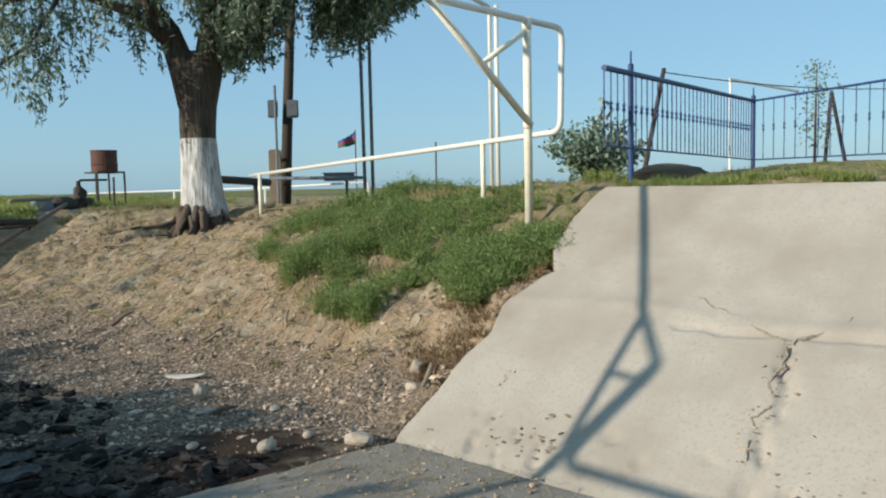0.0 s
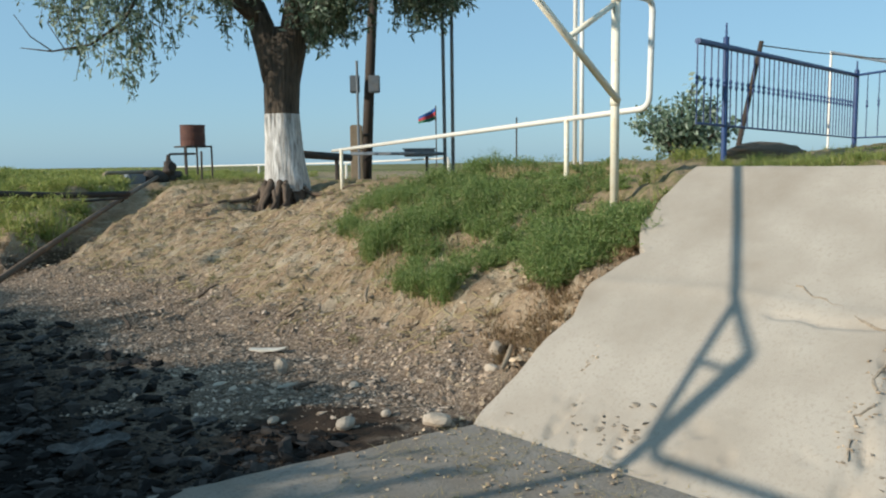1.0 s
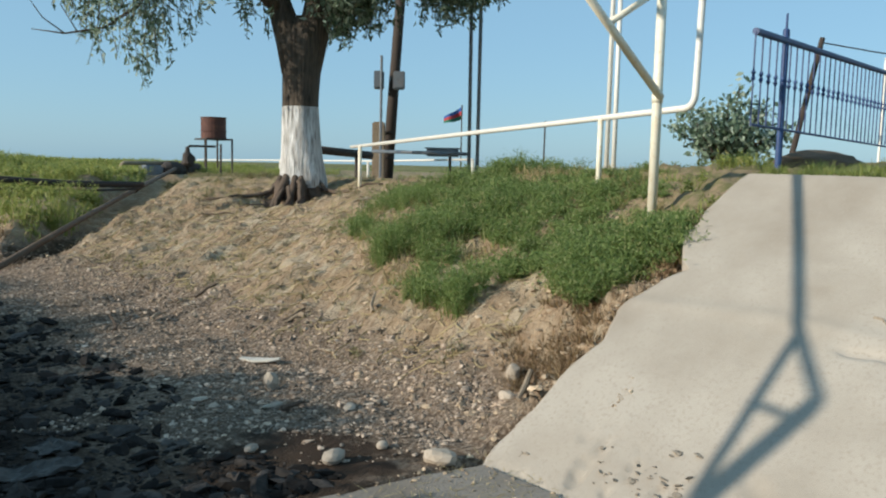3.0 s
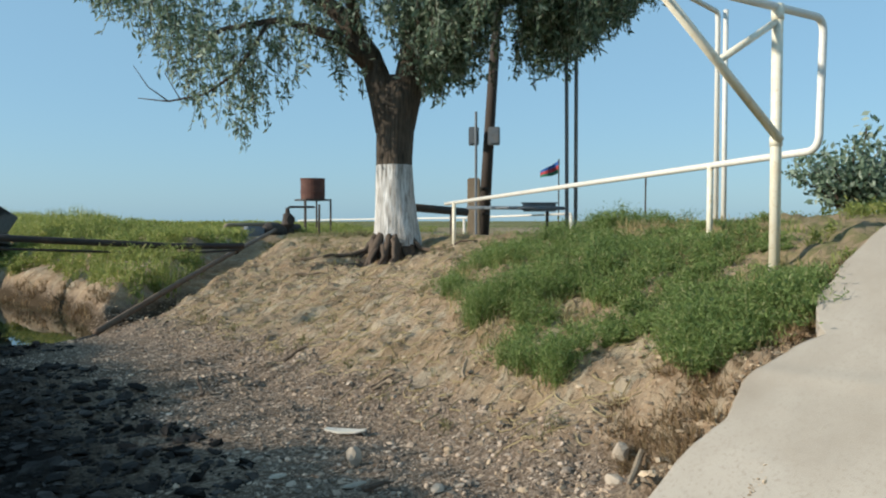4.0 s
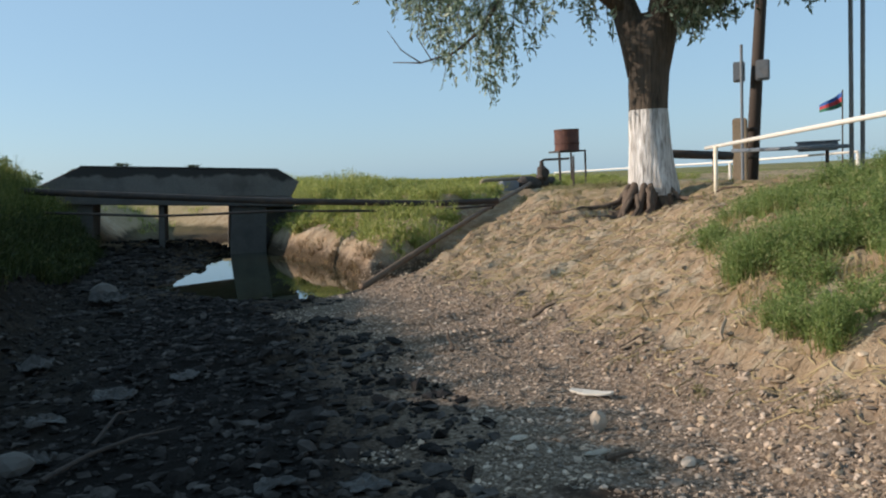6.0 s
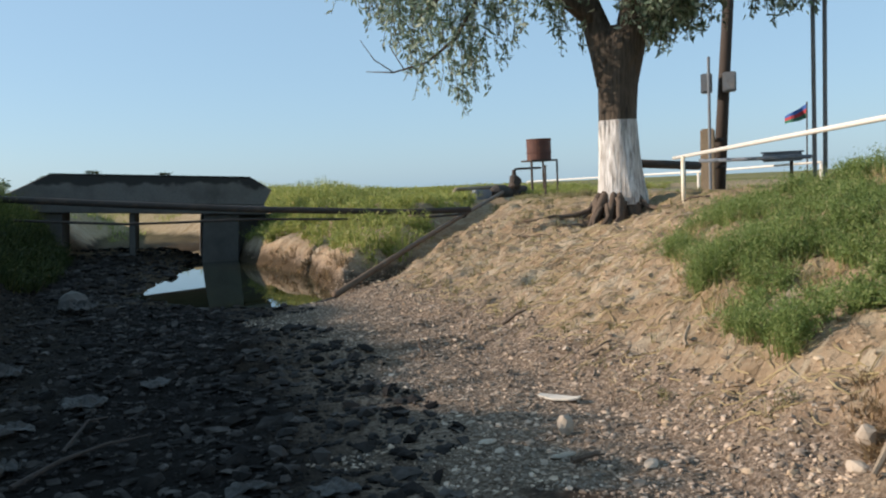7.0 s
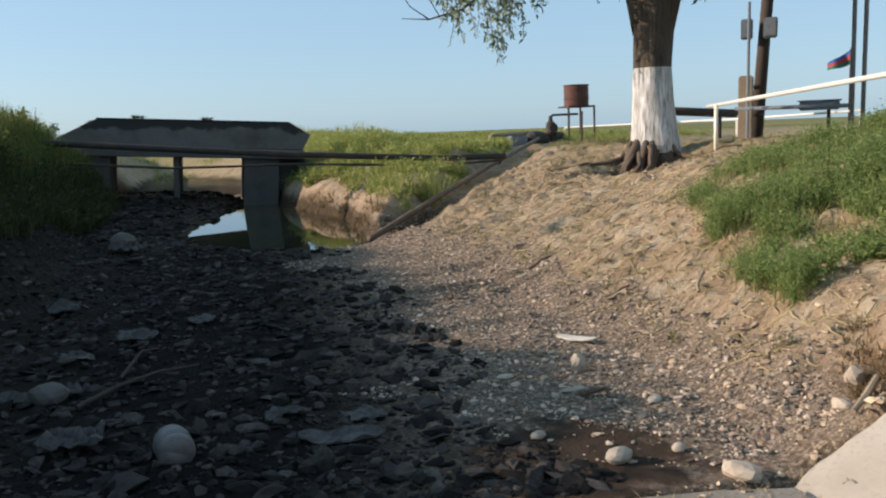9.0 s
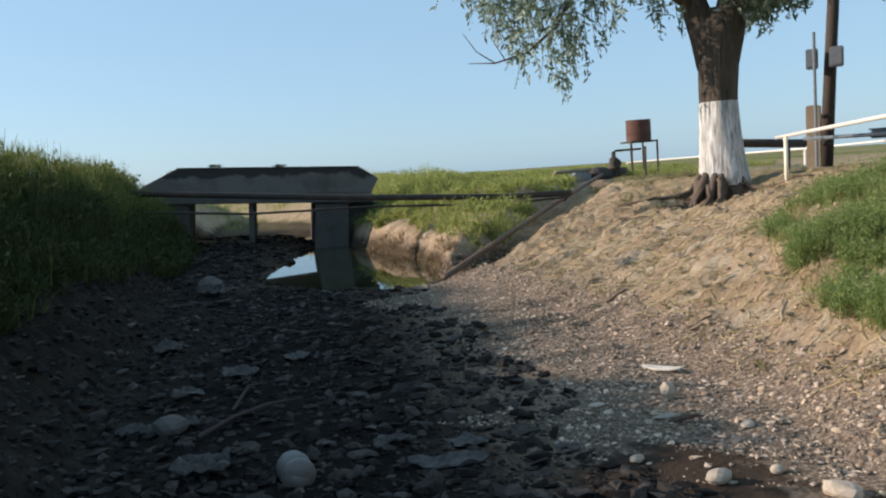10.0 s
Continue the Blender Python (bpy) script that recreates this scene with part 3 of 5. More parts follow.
# ---- cream gas pipe over the canal ----
PY = 4.28
gas = empty("gas_pipe_crossing", "cream-painted steel gas pipe carried over the canal on braced posts", "pipe")
RAIL_END, RAIL_TIP = Vector((8.42, 11.73, 1.83)), Vector((8.60, 12.25, 1.82))
C0 = Vector((6.53, PY, 2.05))
LEFT_END = Vector((-2.75, -1.6, 2.45))
part("pipe", tube(bent([RAIL_TIP, C0, (6.57, PY, 3.02), (2.2, PY, 3.0), (-1.16, PY, 3.07), (-2.45, PY, 3.21), (-2.48, PY, 2.52), LEFT_END], 0.12, 8), 0.029, 12), WHITE_PIPE, gas, smooth=True)
part("short_post", tube([(LEFT_END.x, -1.5, ground_z(LEFT_END.x, -1.5) - 0.2), (LEFT_END.x, -1.5, 2.45)], 0.03, 10), CREAM, gas, smooth=True)
part("post", tube([(6.0, PY, ground_z(6.0, PY) - 0.1), (6.0, PY, 3.04)], 0.038, 12), CREAM, gas, smooth=True)
part("post", tube([(-2.33, PY, ground_z(-2.33, PY) - 0.3), (-2.33, PY, 3.18)], 0.034, 12), CREAM, gas, smooth=True)
part("diagonal_brace", tube([(6.0, PY - 0.03, 2.09), (4.66, PY, 3.03)], 0.031, 10), CREAM, gas, smooth=True)
part("diagonal_brace", tube([(-2.33, PY - 0.03, 2.42), (-1.16, PY, 3.06)], 0.027, 10), CREAM, gas, smooth=True)
part("short_brace", tube([(5.36, PY, 2.575), (5.99, PY, 2.92)], 0.025, 10), CREAM, gas, smooth=True)
part("short_brace", tube([(-1.62, PY, 2.80), (-2.32, PY, 3.05)], 0.022, 10), CREAM, gas, smooth=True)
d_rail = RAIL_END - C0
for k, r in ((0.16, 0.027), (1.0, 0.032)):
    p = C0 + d_rail * k
    part("short_post", tube([(p.x, p.y, ground_z(p.x, p.y) - 0.15), (p.x, p.y, p.z)], r, 10), CREAM, gas, smooth=True)
for z in (2.09, 2.97):
    part("weld_collar", tube([(6.0, PY, z - 0.04), (6.0, PY, z + 0.03)], 0.043, 12), CREAM, gas, smooth=True)

# white twin pipes farther along the bank, one crossing the canal as well
twin = empty("white_riser_pipes", "pair of thin white gas riser pipes standing in the grass", "pipe")
for i, (a, top) in enumerate(((51.95, 4.15), (52.4, 4.15))):
    q = Vector((12.0 * math.sin(radians(a)), 12.0 * math.cos(radians(a)), 0))
    if i == 0:
        part("riser_pipe", tube(bent([(q.x, q.y, 1.1), (q.x, q.y, top), (q.x - 9.0, q.y - 2.3, top + 0.2)], 0.08), 0.032, 10), WHITE_PIPE, twin, smooth=True)
    else:
        part("riser_pipe", tube([(q.x, q.y, 1.1), (q.x, q.y, top + 0.02)], 0.032, 10), WHITE_PIPE, twin, smooth=True)
dark_twin = empty("grey_riser_pipes", "pair of tall grey-blue steel pipes rising beside the willow", "pipe")
for a, lean in ((42.95, -0.03), (43.5, 0.0)):
    q = Vector((16.2 * math.sin(radians(a)), 16.2 * math.cos(radians(a)), 0))
    part("riser_pipe", tube([(q.x, q.y, 1.1), (q.x + lean, q.y - lean, 7.5)], 0.036, 10), GREY_PIPE, dark_twin, smooth=True)
q0 = Vector((16.2 * math.sin(radians(42.75)), 16.2 * math.cos(radians(42.75)), 1.76))
q1 = Vector((17.6 * math.sin(radians(36.4)), 17.6 * math.cos(radians(36.4)), 1.80))
part("low_pipe", tube([q0, q1], 0.035, 8), GREY_PIPE, dark_twin, smooth=True)

# ---- blue fence ----
fence = empty("blue_fence", "blue-painted steel fence with thin forged bars above the canal", "fence")
A, B, C = Vector((5.93, 3.46, 0)), Vector((11.7, 4.38, 0)), Vector((9.7, 0.1, 0))


def fence_run(a, b, za, zb, low, spacing, thick):
    d = b - a
    n = int(d.length / spacing)
    part("top_rail", tube([(a.x, a.y, za), (b.x, b.y, zb)], thick, 8), BLUE, fence)
    part("bottom_rail", tube([(a.x, a.y, low), (b.x, b.y, low - 0.02)], 0.010, 8), BLUE, fence)
    bar_me = None
    for i in range(n + 1):
        p = a + d * (i / n)
        z1 = za + (zb - za) * i / n
        if bar_me is None:
            bm = tube([(0, 0, 0), (0, 0, 1)], 0.0062, 6)
            for zc in (0.50, 0.56):
                tube([(0, 0, zc - 0.035), (0, 0, zc), (0, 0, zc + 0.035)], [0.007, 0.017, 0.007], 6, bm=bm)
            bar = part("bar", bm, BLUE, fence)
            bar_me = bar.data
        else:
            bar = new("bar", bar_me)
            bar.parent = fence
        bar.location = (p.x, p.y, low)
        bar.scale = (1, 1, z1 - low)


fence_run(A, B, 2.50, 2.68, 1.86, 0.155, 0.025)
fence_run(B, C, 2.68, 2.74, 1.84, 0.185, 0.016)
for x, y, r, z in ((6.58, 3.565, 0.025, 2.60), (11.7, 4.38, 0.032, 2.75), (9.9, 0.55, 0.03, 2.8)):
    g = ground_z(x, y)
    part("post", tube([(x, y, g - 0.2), (x, y, z), (x, y, z + 0.01), (x, y, z + 0.12)], [r, r, 0.4 * r, 0.3 * r], 10), BLUE, fence)

# ---- bridge ----
bridge = empty("road_bridge", "low dark concrete road bridge with two openings over the canal", "bridge")
BY = 21.5
TILT_B = Matrix.Translation((0, BY, 1.06)) @ Matrix.Rotation(radians(3.4), 4, "Y") @ Matrix.Translation((0, -BY, -1.1))


def prism(outline, y0, y1, bevel=0.02):
    """An outline in x and z pushed from y0 to y1."""
    own = bmesh.new()
    f = own.faces.new([own.verts.new((x, y0, z)) for x, z in outline])
    r = bmesh.ops.extrude_face_region(own, geom=[f])
    bmesh.ops.translate(own, vec=(0, y1 - y0, 0), verts=[v for v in r["geom"] if isinstance(v, bmesh.types.BMVert)])
    if bevel:
        bmesh.ops.bevel(own, geom=list(own.edges), offset=bevel, segments=1, affect="EDGES")
    bmesh.ops.transform(own, matrix=TILT_B, verts=own.verts)
    return own


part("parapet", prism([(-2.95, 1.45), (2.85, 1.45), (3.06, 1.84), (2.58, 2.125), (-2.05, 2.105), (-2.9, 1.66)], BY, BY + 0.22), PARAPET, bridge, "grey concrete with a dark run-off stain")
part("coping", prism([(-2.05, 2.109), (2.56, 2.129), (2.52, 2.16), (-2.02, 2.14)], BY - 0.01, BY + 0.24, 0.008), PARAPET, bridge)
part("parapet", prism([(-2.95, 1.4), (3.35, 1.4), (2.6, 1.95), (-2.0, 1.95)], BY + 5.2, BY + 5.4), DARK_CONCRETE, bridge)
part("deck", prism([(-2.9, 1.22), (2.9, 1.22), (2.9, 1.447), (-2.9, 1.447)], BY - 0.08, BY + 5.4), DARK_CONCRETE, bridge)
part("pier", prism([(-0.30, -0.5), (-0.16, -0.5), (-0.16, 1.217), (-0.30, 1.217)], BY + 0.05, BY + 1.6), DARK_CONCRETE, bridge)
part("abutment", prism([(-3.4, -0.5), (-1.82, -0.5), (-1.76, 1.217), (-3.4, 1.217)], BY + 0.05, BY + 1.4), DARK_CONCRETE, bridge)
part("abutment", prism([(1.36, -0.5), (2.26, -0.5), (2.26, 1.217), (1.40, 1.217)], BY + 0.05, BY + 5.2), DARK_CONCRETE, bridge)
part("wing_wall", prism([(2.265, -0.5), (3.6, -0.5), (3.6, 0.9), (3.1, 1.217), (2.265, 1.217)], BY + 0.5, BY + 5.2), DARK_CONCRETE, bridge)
# ---- pipes over the canal before the bridge ----
cross = empty("canal_pipes", "long dark steel pipe across the canal above a thinner one", "pipe")
part("main_pipe", tube([(7.1, 17.95, 0.98), (5.6, 17.93, 1.0), (2.3, 17.9, 1.22), (-0.07, 17.9, 1.43), (-3.9, 17.9, 1.79), (-6.5, 17.9, 2.03)], 0.068, 12), OLD_STEEL, cross, smooth=True)
part("thin_pipe", tube([(7.0, 17.8, 0.90), (5.6, 17.8, 0.85), (4.0, 17.8, 0.93), (2.3, 17.8, 1.02), (1.0, 17.8, 1.03), (-0.1, 17.8, 1.05), (-2.0, 17.8, 1.22), (-6.5, 17.8, 1.62)], 0.026, 8), OLD_STEEL, cross, smooth=True)
suction = empty("suction_pipe", "rusty dark suction pipe slanting from the pump down to the bed", "pipe")
part("pipe", tube([(9.75, 22.55, 1.29), (7.2, 18.7, 0.85), (5.1, 15.55, 0.45), (3.03, 12.42, 0.03)], 0.05, 12), BROWN_STEEL, suction, smooth=True)
part("flange", tube([(7.2, 18.7, 0.85), (7.16, 18.64, 0.843)], 0.08, 12), OLD_STEEL, suction)
part("hose", tube([(3.04, 12.43, -0.02), (2.75, 12.15, -0.03), (2.3, 12.0, -0.06)], 0.028, 8), OLD_STEEL, suction, smooth=True)

# ---- drum on legs ----
drum = empty("water_drum", "rusty brown steel drum raised on a thin-legged stand", "tank")
dc = Vector((11.50, 23.87, 2.21))
bm = bmesh.new()
tube([dc, dc + Vector((0, 0, 0.2)), dc + Vector((0, 0, 0.21)), dc + Vector((0, 0, 0.23)), dc + Vector((0, 0, 0.24)), dc + Vector((0, 0, 0.6)), dc + Vector((0, 0, 0.62)), dc + Vector((0, 0, 0.64))], [0.375, 0.375, 0.39, 0.39, 0.375, 0.375, 0.39, 0.385], 24, bm=bm)
part("drum", bm, RUST, drum)
part("stand_frame", box((dc.x - 0.44, dc.y - 0.42, dc.z - 0.05), (dc.x + 0.44, dc.y + 0.42, dc.z - 0.002), 0.01), OLD_STEEL, drum)
for sx, sy in ((-0.42, -0.38), (0.42, -0.38), (-0.10, 0.38), (0.30, 0.38)):
    part("leg", tube([(dc.x + sx, dc.y + sy, 0.85), (dc.x + sx, dc.y + sy, dc.z - 0.05)], 0.03, 8), OLD_STEEL, drum)
part("outlet_pipe", tube(bent([(dc.x - 0.1, dc.y - 0.3, dc.z - 0.25), (dc.x - 1.25, dc.y - 1.0, dc.z - 0.27), (dc.x - 1.3, dc.y - 1.05, 1.2)], 0.12), 0.035, 8), OLD_STEEL, drum, smooth=True)

# ---- pump ----
pump = empty("water_pump", "old greasy motor pump with a valve and bent discharge pipe", "pump")
pc = Vector((9.75, 22.6, 1.02))
part("casing", tube([pc + Vector((-0.35, 0.0, 0.24)), pc + Vector((-0.2, 0.05, 0.24)), pc + Vector((0.1, 0.1, 0.24)), pc + Vector((0.35, 0.2, 0.24))], [0.14, 0.24, 0.22, 0.12], 14), OLD_STEEL, pump)
part("motor", tube([pc + Vector((0.36, 0.2, 0.26)), pc + Vector((0.85, 0.4, 0.26))], 0.17, 14), OLD_STEEL, pump)
part("base_frame", box((pc.x - 0.5, pc.y - 0.25, pc.z - 0.05), (pc.x + 0.9, pc.y + 0.6, pc.z + 0.06), 0.01), OLD_STEEL, pump)
part("valve", tube([pc + Vector((0.45, 0.2, h)) for h in (0.0, 0.3, 0.42, 0.5, 0.7, 0.74, 0.9)], [0.14, 0.14, 0.2, 0.15, 0.13, 0.07, 0.05], 12), OLD_STEEL, pump)
part("hand_wheel", tube([pc + Vector((0.45, -0.02, 0.55)), pc + Vector((0.45, -0.05, 0.55))], 0.13, 14), OLD_STEEL, pump)
part("engine_block", box((pc.x - 0.95, pc.y - 0.25, pc.z), (pc.x - 0.42, pc.y + 0.3, pc.z + 0.36), 0.05), GREY_PIPE, pump, "greasy grey-green engine block")
part("discharge_pipe", tube(bent([pc + Vector((0.2, 0.3, 0.42)), pc + Vector((-1.4, 0.2, 0.40)), pc + Vector((-1.45, 0.2, -0.05))], 0.1), 0.055, 10), DRY_WOOD, pump, smooth=True)


# cracks and crumbled spots in the lining
crack([(4.78, 2.12), (4.70, 2.00), (4.66, 1.86), (4.58, 1.70), (4.49, 1.50)], 0.0022, 1, CRUMB)
crack([(4.49, 1.50), (4.60, 1.32), (4.74, 1.20)], 0.0026, 2, CRUMB)
crack([(4.47, 1.49), (4.33, 1.46), (4.24, 1.50), (4.12, 1.46)], 0.007, 3, CRUMB)
crack([(4.08, 1.45), (3.98, 1.50), (3.90, 1.46)], 0.008, 4, CRUMB)
crack([(3.86, 1.46), (3.74, 1.43)], 0.004, 5, CRUMB)


# ---- plants ----
def blades(px, py, pz, per, height, spread, width, seed, segs=2, up=1.0):
    """Thin curved blades growing from tufts at px, py, pz. Returns verts and faces."""
    r = np.random.default_rng(seed)
    n = len(px) * per
    ox, oy, oz = np.repeat(px, per), np.repeat(py, per), np.repeat(pz, per)
    hh = np.repeat(height if np.ndim(height) else np.full(len(px), height), per) * r.uniform(0.45, 1.1, n)
    a = r.uniform(0, 2 * np.pi, n)
    lean = np.abs(r.normal(0, 0.5, n)) * spread
    rad = r.uniform(0, 1, n) ** 0.7 * spread * 0.45
    b = a + r.normal(0, 0.9, n)
    ox, oy = ox + rad * np.cos(b), oy + rad * np.sin(b)
    sa = a + np.pi / 2 + r.normal(0, 0.6, n)
    w = width * r.uniform(0.6, 1.4, n)
    rows = []
    for k in range(segs + 1):
        t = k / segs
        cx, cy = ox + np.cos(a) * lean * t**1.6, oy + np.sin(a) * lean * t**1.6
        cz = oz + up * hh * t * (1 - 0.18 * t * np.minimum(lean / np.maximum(hh, 0.05), 1.5))
        ww = w * (1 - 0.85 * t) / 2
        rows.append(np.stack([cx - np.cos(sa) * ww, cy - np.sin(sa) * ww, cz], -1))
        rows.append(np.stack([cx + np.cos(sa) * ww, cy + np.sin(sa) * ww, cz], -1))
    v = np.stack(rows, 1)
    m = v.shape[1]
    base = np.arange(n)[:, None] * m
    f = np.concatenate([base + np.array([[2 * k, 2 * k + 1, 2 * k + 3, 2 * k + 2]]) for k in range(segs)], 0)
    return v.reshape(-1, 3), f


def feathery(px, py, pz, stems, height, spread, seed, leaf=0.045, per_stem=9):
    """Bushy weeds: leaning stems set with many small narrow leaves."""
    r = np.random.default_rng(seed)
    n = len(px) * stems
    ox, oy, oz = (np.repeat(q, stems) for q in (px, py, pz))
    hh = np.repeat(height if np.ndim(height) else np.full(len(px), height), stems) * r.uniform(0.5, 1.1, n)
    a = r.uniform(0, 2 * np.pi, n)
    lean = np.abs(r.normal(0, 0.6, n)) * spread
    t = r.uniform(0.12, 1.0, (n, per_stem))
    cx = ox[:, None] + np.cos(a)[:, None] * lean[:, None] * t**1.3
    cy = oy[:, None] + np.sin(a)[:, None] * lean[:, None] * t**1.3
    cz = oz[:, None] + hh[:, None] * t * (1 - 0.15 * t)
    m = n * per_stem
    c = np.stack([cx, cy, cz], -1).reshape(m, 3)
    d = r.normal(0, 1, (m, 3)) * np.array([1, 1, 0.6]) + np.array([0, 0, 0.7])
    d /= np.linalg.norm(d, axis=1)[:, None]
    s = np.cross(d, r.normal(0, 1, (m, 3)))
    s /= np.linalg.norm(s, axis=1)[:, None] + 1e-6
    ln = leaf * r.uniform(0.6, 1.5, m)[:, None]
    v = np.stack([c, c + d * ln * 0.5 + s * ln * 0.13, c + d * ln, c + d * ln * 0.5 - s * ln * 0.13], 1).reshape(-1, 3)
    return v, np.arange(m)[:, None] * 4 + np.array([[0, 1, 2, 3]])


def stuff(name, pieces, material, label, category):
    vs, fs, k = [], [], 0
    for v, f in pieces:
        vs.append(v)
        fs.append(f + k)
        k += len(v)
    V, F = np.concatenate(vs), np.concatenate(fs)
    me = bpy.data.meshes.new(name)
    me.from_pydata(V.tolist(), [], F.tolist())
    me.materials.append(material)
    return tagged(new(name, me), label, category, kind="stuff")


def inside(px, py, poly):
    c = np.zeros(len(px), bool)
    for (x0, y0), (x1, y1) in zip(poly, poly[1:] + poly[:1]):
        hit = (y0 > py) != (y1 > py)
        c ^= hit & (px < (x1 - x0) * (py - y0) / (y1 - y0 + 1e-9) + x0)
    return c


def scatter(n, poly, seed, gaps=0.0, scale=1.6):
    """Places inside an outline, thinned where a smooth noise leaves gaps."""
    r = np.random.default_rng(seed)
    xs, ys = [p[0] for p in poly], [p[1] for p in poly]
    px, py = r.uniform(min(xs), max(xs), n), r.uniform(min(ys), max(ys), n)
    keep = inside(px, py, poly) & (fbm(px, py, scale, 3, seed) > gaps)
    return px[keep], py[keep]


# green weeds on the eroded bank beside the lining
PATCH = [(4.5, 4.85), (4.6, 5.6), (4.95, 6.6), (5.7, 8.0), (6.7, 9.0), (7.6, 9.2), (8.2, 8.0), (7.8, 5.8), (7.0, 4.9), (6.2, 4.3), (5.75, 3.75), (5.2, 3.42), (4.75, 3.85), (4.95, 4.3), (5.25, 4.65), (5.0, 5.05)]
px, py = scatter(1750, PATCH, 21, -0.13)
qx, qy = scatter(420, [(4.7, 3.85), (5.25, 3.48), (5.75, 3.75), (5.9, 4.6), (5.35, 4.75), (4.95, 4.35)], 30, -0.3)
px, py = np.concatenate([px, qx]), np.concatenate([py, qy])
tall = 0.11 + 0.40 * np.clip(fbm(px, py, 1.5, 3, 22) * 1.3 + 0.45, 0, 1) + 0.10 * (py > 5) * (px < 6.5)
tall = 0.78 * tall * np.clip(np.hypot(px - 5.85, py - 4.15) / 0.8, 0.25, 1) * np.clip((7.3 - px) / 1.0, np.where(py < 6.6, 0.3, 1.0), 1)
stuff("weeds", [feathery(px, py, land(px, py) - 0.02, 44, tall, 0.24, 23, 0.028, 9), blades(px, py, land(px, py) - 0.02, 7, tall * 1.05, 0.2, 0.008, 24)], WEED, "fresh green bushy weeds spreading over the clay bank", "weeds")
px, py = scatter(1300, PATCH, 25, -0.25)
stuff("dry_grass", [blades(px, py, land(px, py) - 0.02, 16, 0.14, 0.20, 0.008, 26)], STRAW, "straw-coloured dry grass between the green weeds", "grass")
px, py = scatter(260, [(5.3, 3.55), (6.3, 4.4), (7.1, 5.0), (8.2, 5.6), (9.0, 5.0), (7.4, 3.9), (6.2, 3.62)], 27, -0.02)
stuff("sparse_grass", [blades(px, py, land(px, py) - 0.02, 18, 0.13, 0.18, 0.009, 28), feathery(px[::2], py[::2], land(px[::2], py[::2]), 12, 0.14, 0.14, 29, 0.04, 6)], GRASS, "sparse yellow-green grass on bare clay by the pipe post", "grass")
px, py = scatter(1100, [(4.05, 3.5), (4.1, 3.95), (4.45, 4.4), (4.95, 4.2), (5.3, 3.75), (5.9, 3.72), (5.9, 3.5), (4.5, 3.46)], 39, -0.12)
stuff("edge_roots", [blades(px, py, land(px, py) - 0.01, 14, 0.06, 0.16, 0.009, 40)], BROWN_GRASS, "brown matted roots and dead grass along the broken concrete edge", "grass")
# fringe along the lining's top and thin tufts on the bank
px, py = scatter(900, [(6.1, 3.6), (8.5, 4.6), (11.0, 3.0), (10.0, -4.0), (6.1, -4.0)], 31, -0.06)
qx, qy = scatter(2400, [(6.08, 3.5), (6.7, 3.6), (6.8, -2.5), (6.1, -2.5)], 38, -0.12)
px, py = np.concatenate([px, qx]), np.concatenate([py, qy])
stuff("verge_grass", [blades(px, py, land(px, py) - 0.02, 18, 0.085, 0.14, 0.008, 32)], GRASS, "short yellow-green grass along the top of the lining", "grass")
BANK = [(3.9, 4.3), (4.0, 7), (3.9, 11), (4.0, 13), (6, 16), (8.4, 16), (9.5, 12), (8.6, 9), (7.5, 9.2), (5.6, 8.2), (4.7, 6.2), (4.4, 4.6)]
px, py = scatter(520, BANK, 33, 0.06)
stuff("bank_tufts", [blades(px, py, land(px, py) - 0.02, 14, 0.11, 0.16, 0.008, 34), feathery(px[::3], py[::3], land(px[::3], py[::3]), 8, 0.12, 0.12, 35, 0.035, 6)], KHAKI, "sparse grey-green tufts on the dry clay bank", "grass")
px, py = scatter(1000, BANK, 36, -0.05)
stuff("bank_straw", [blades(px, py, land(px, py) - 0.01, 9, 0.05, 0.22, 0.008, 37)], STRAW, "matted pale straw and rootlets on the clay bank", "grass")
# right bank beside the bridge and on the plateau behind the pump
FAR_R = [(2.45, 21.4), (2.9, 19.3), (3.3, 17.8), (3.65, 16.4), (3.7, 15.0), (3.85, 14.3), (4.3, 14.9), (4.9, 15.6), (6.2, 17.7), (8.6, 21.4), (9, 24), (14, 26), (14, 40), (3.4, 40), (3.6, 24)]
px, py = scatter(8500, FAR_R, 41, -0.22, 0.6)
tall = 0.16 + 0.85 * np.clip(fbm(px, py, 0.45, 3, 42) + 0.4, 0, 1) * np.clip((8.5 - px) / 3.0, 0.2, 1) * np.clip((px - 2.5) / 1.0, 0.4, 1) + 0.3 * np.exp(-((px - 4.4) ** 2 + (py - 23) ** 2) / 1.6)
stuff("bank_grass", [blades(px, py, land(px, py) - 0.03, 12, tall, 0.30, 0.016, 43), feathery(px[::2], py[::2], land(px[::2], py[::2]), 10, tall[::2], 0.28, 44, 0.09, 5)], GRASS, "tall sunlit grass on the bank beside the bridge", "grass")
px, py = scatter(900, [(7.5, 19.0), (9.2, 17.0), (8.8, 14.5), (10.5, 11), (9.5, 8), (16, 8), (30, 14), (30, 40), (12, 30), (10.5, 24)], 45, -0.05, 0.5)
stuff("plateau_grass", [blades(px, py, land(px, py) - 0.02, 14, 0.12, 0.25, 0.016, 46)], GRASS, "low scrubby grass on the level ground behind the bank", "grass")
px, py = scatter(1500, [(7.6, 19.2), (9.0, 18.6), (10.2, 19.5), (13.5, 21.0), (17.0, 22.0), (17.0, 28.0), (10.0, 27.0), (9.0, 23.2)], 63, -0.05, 0.5)
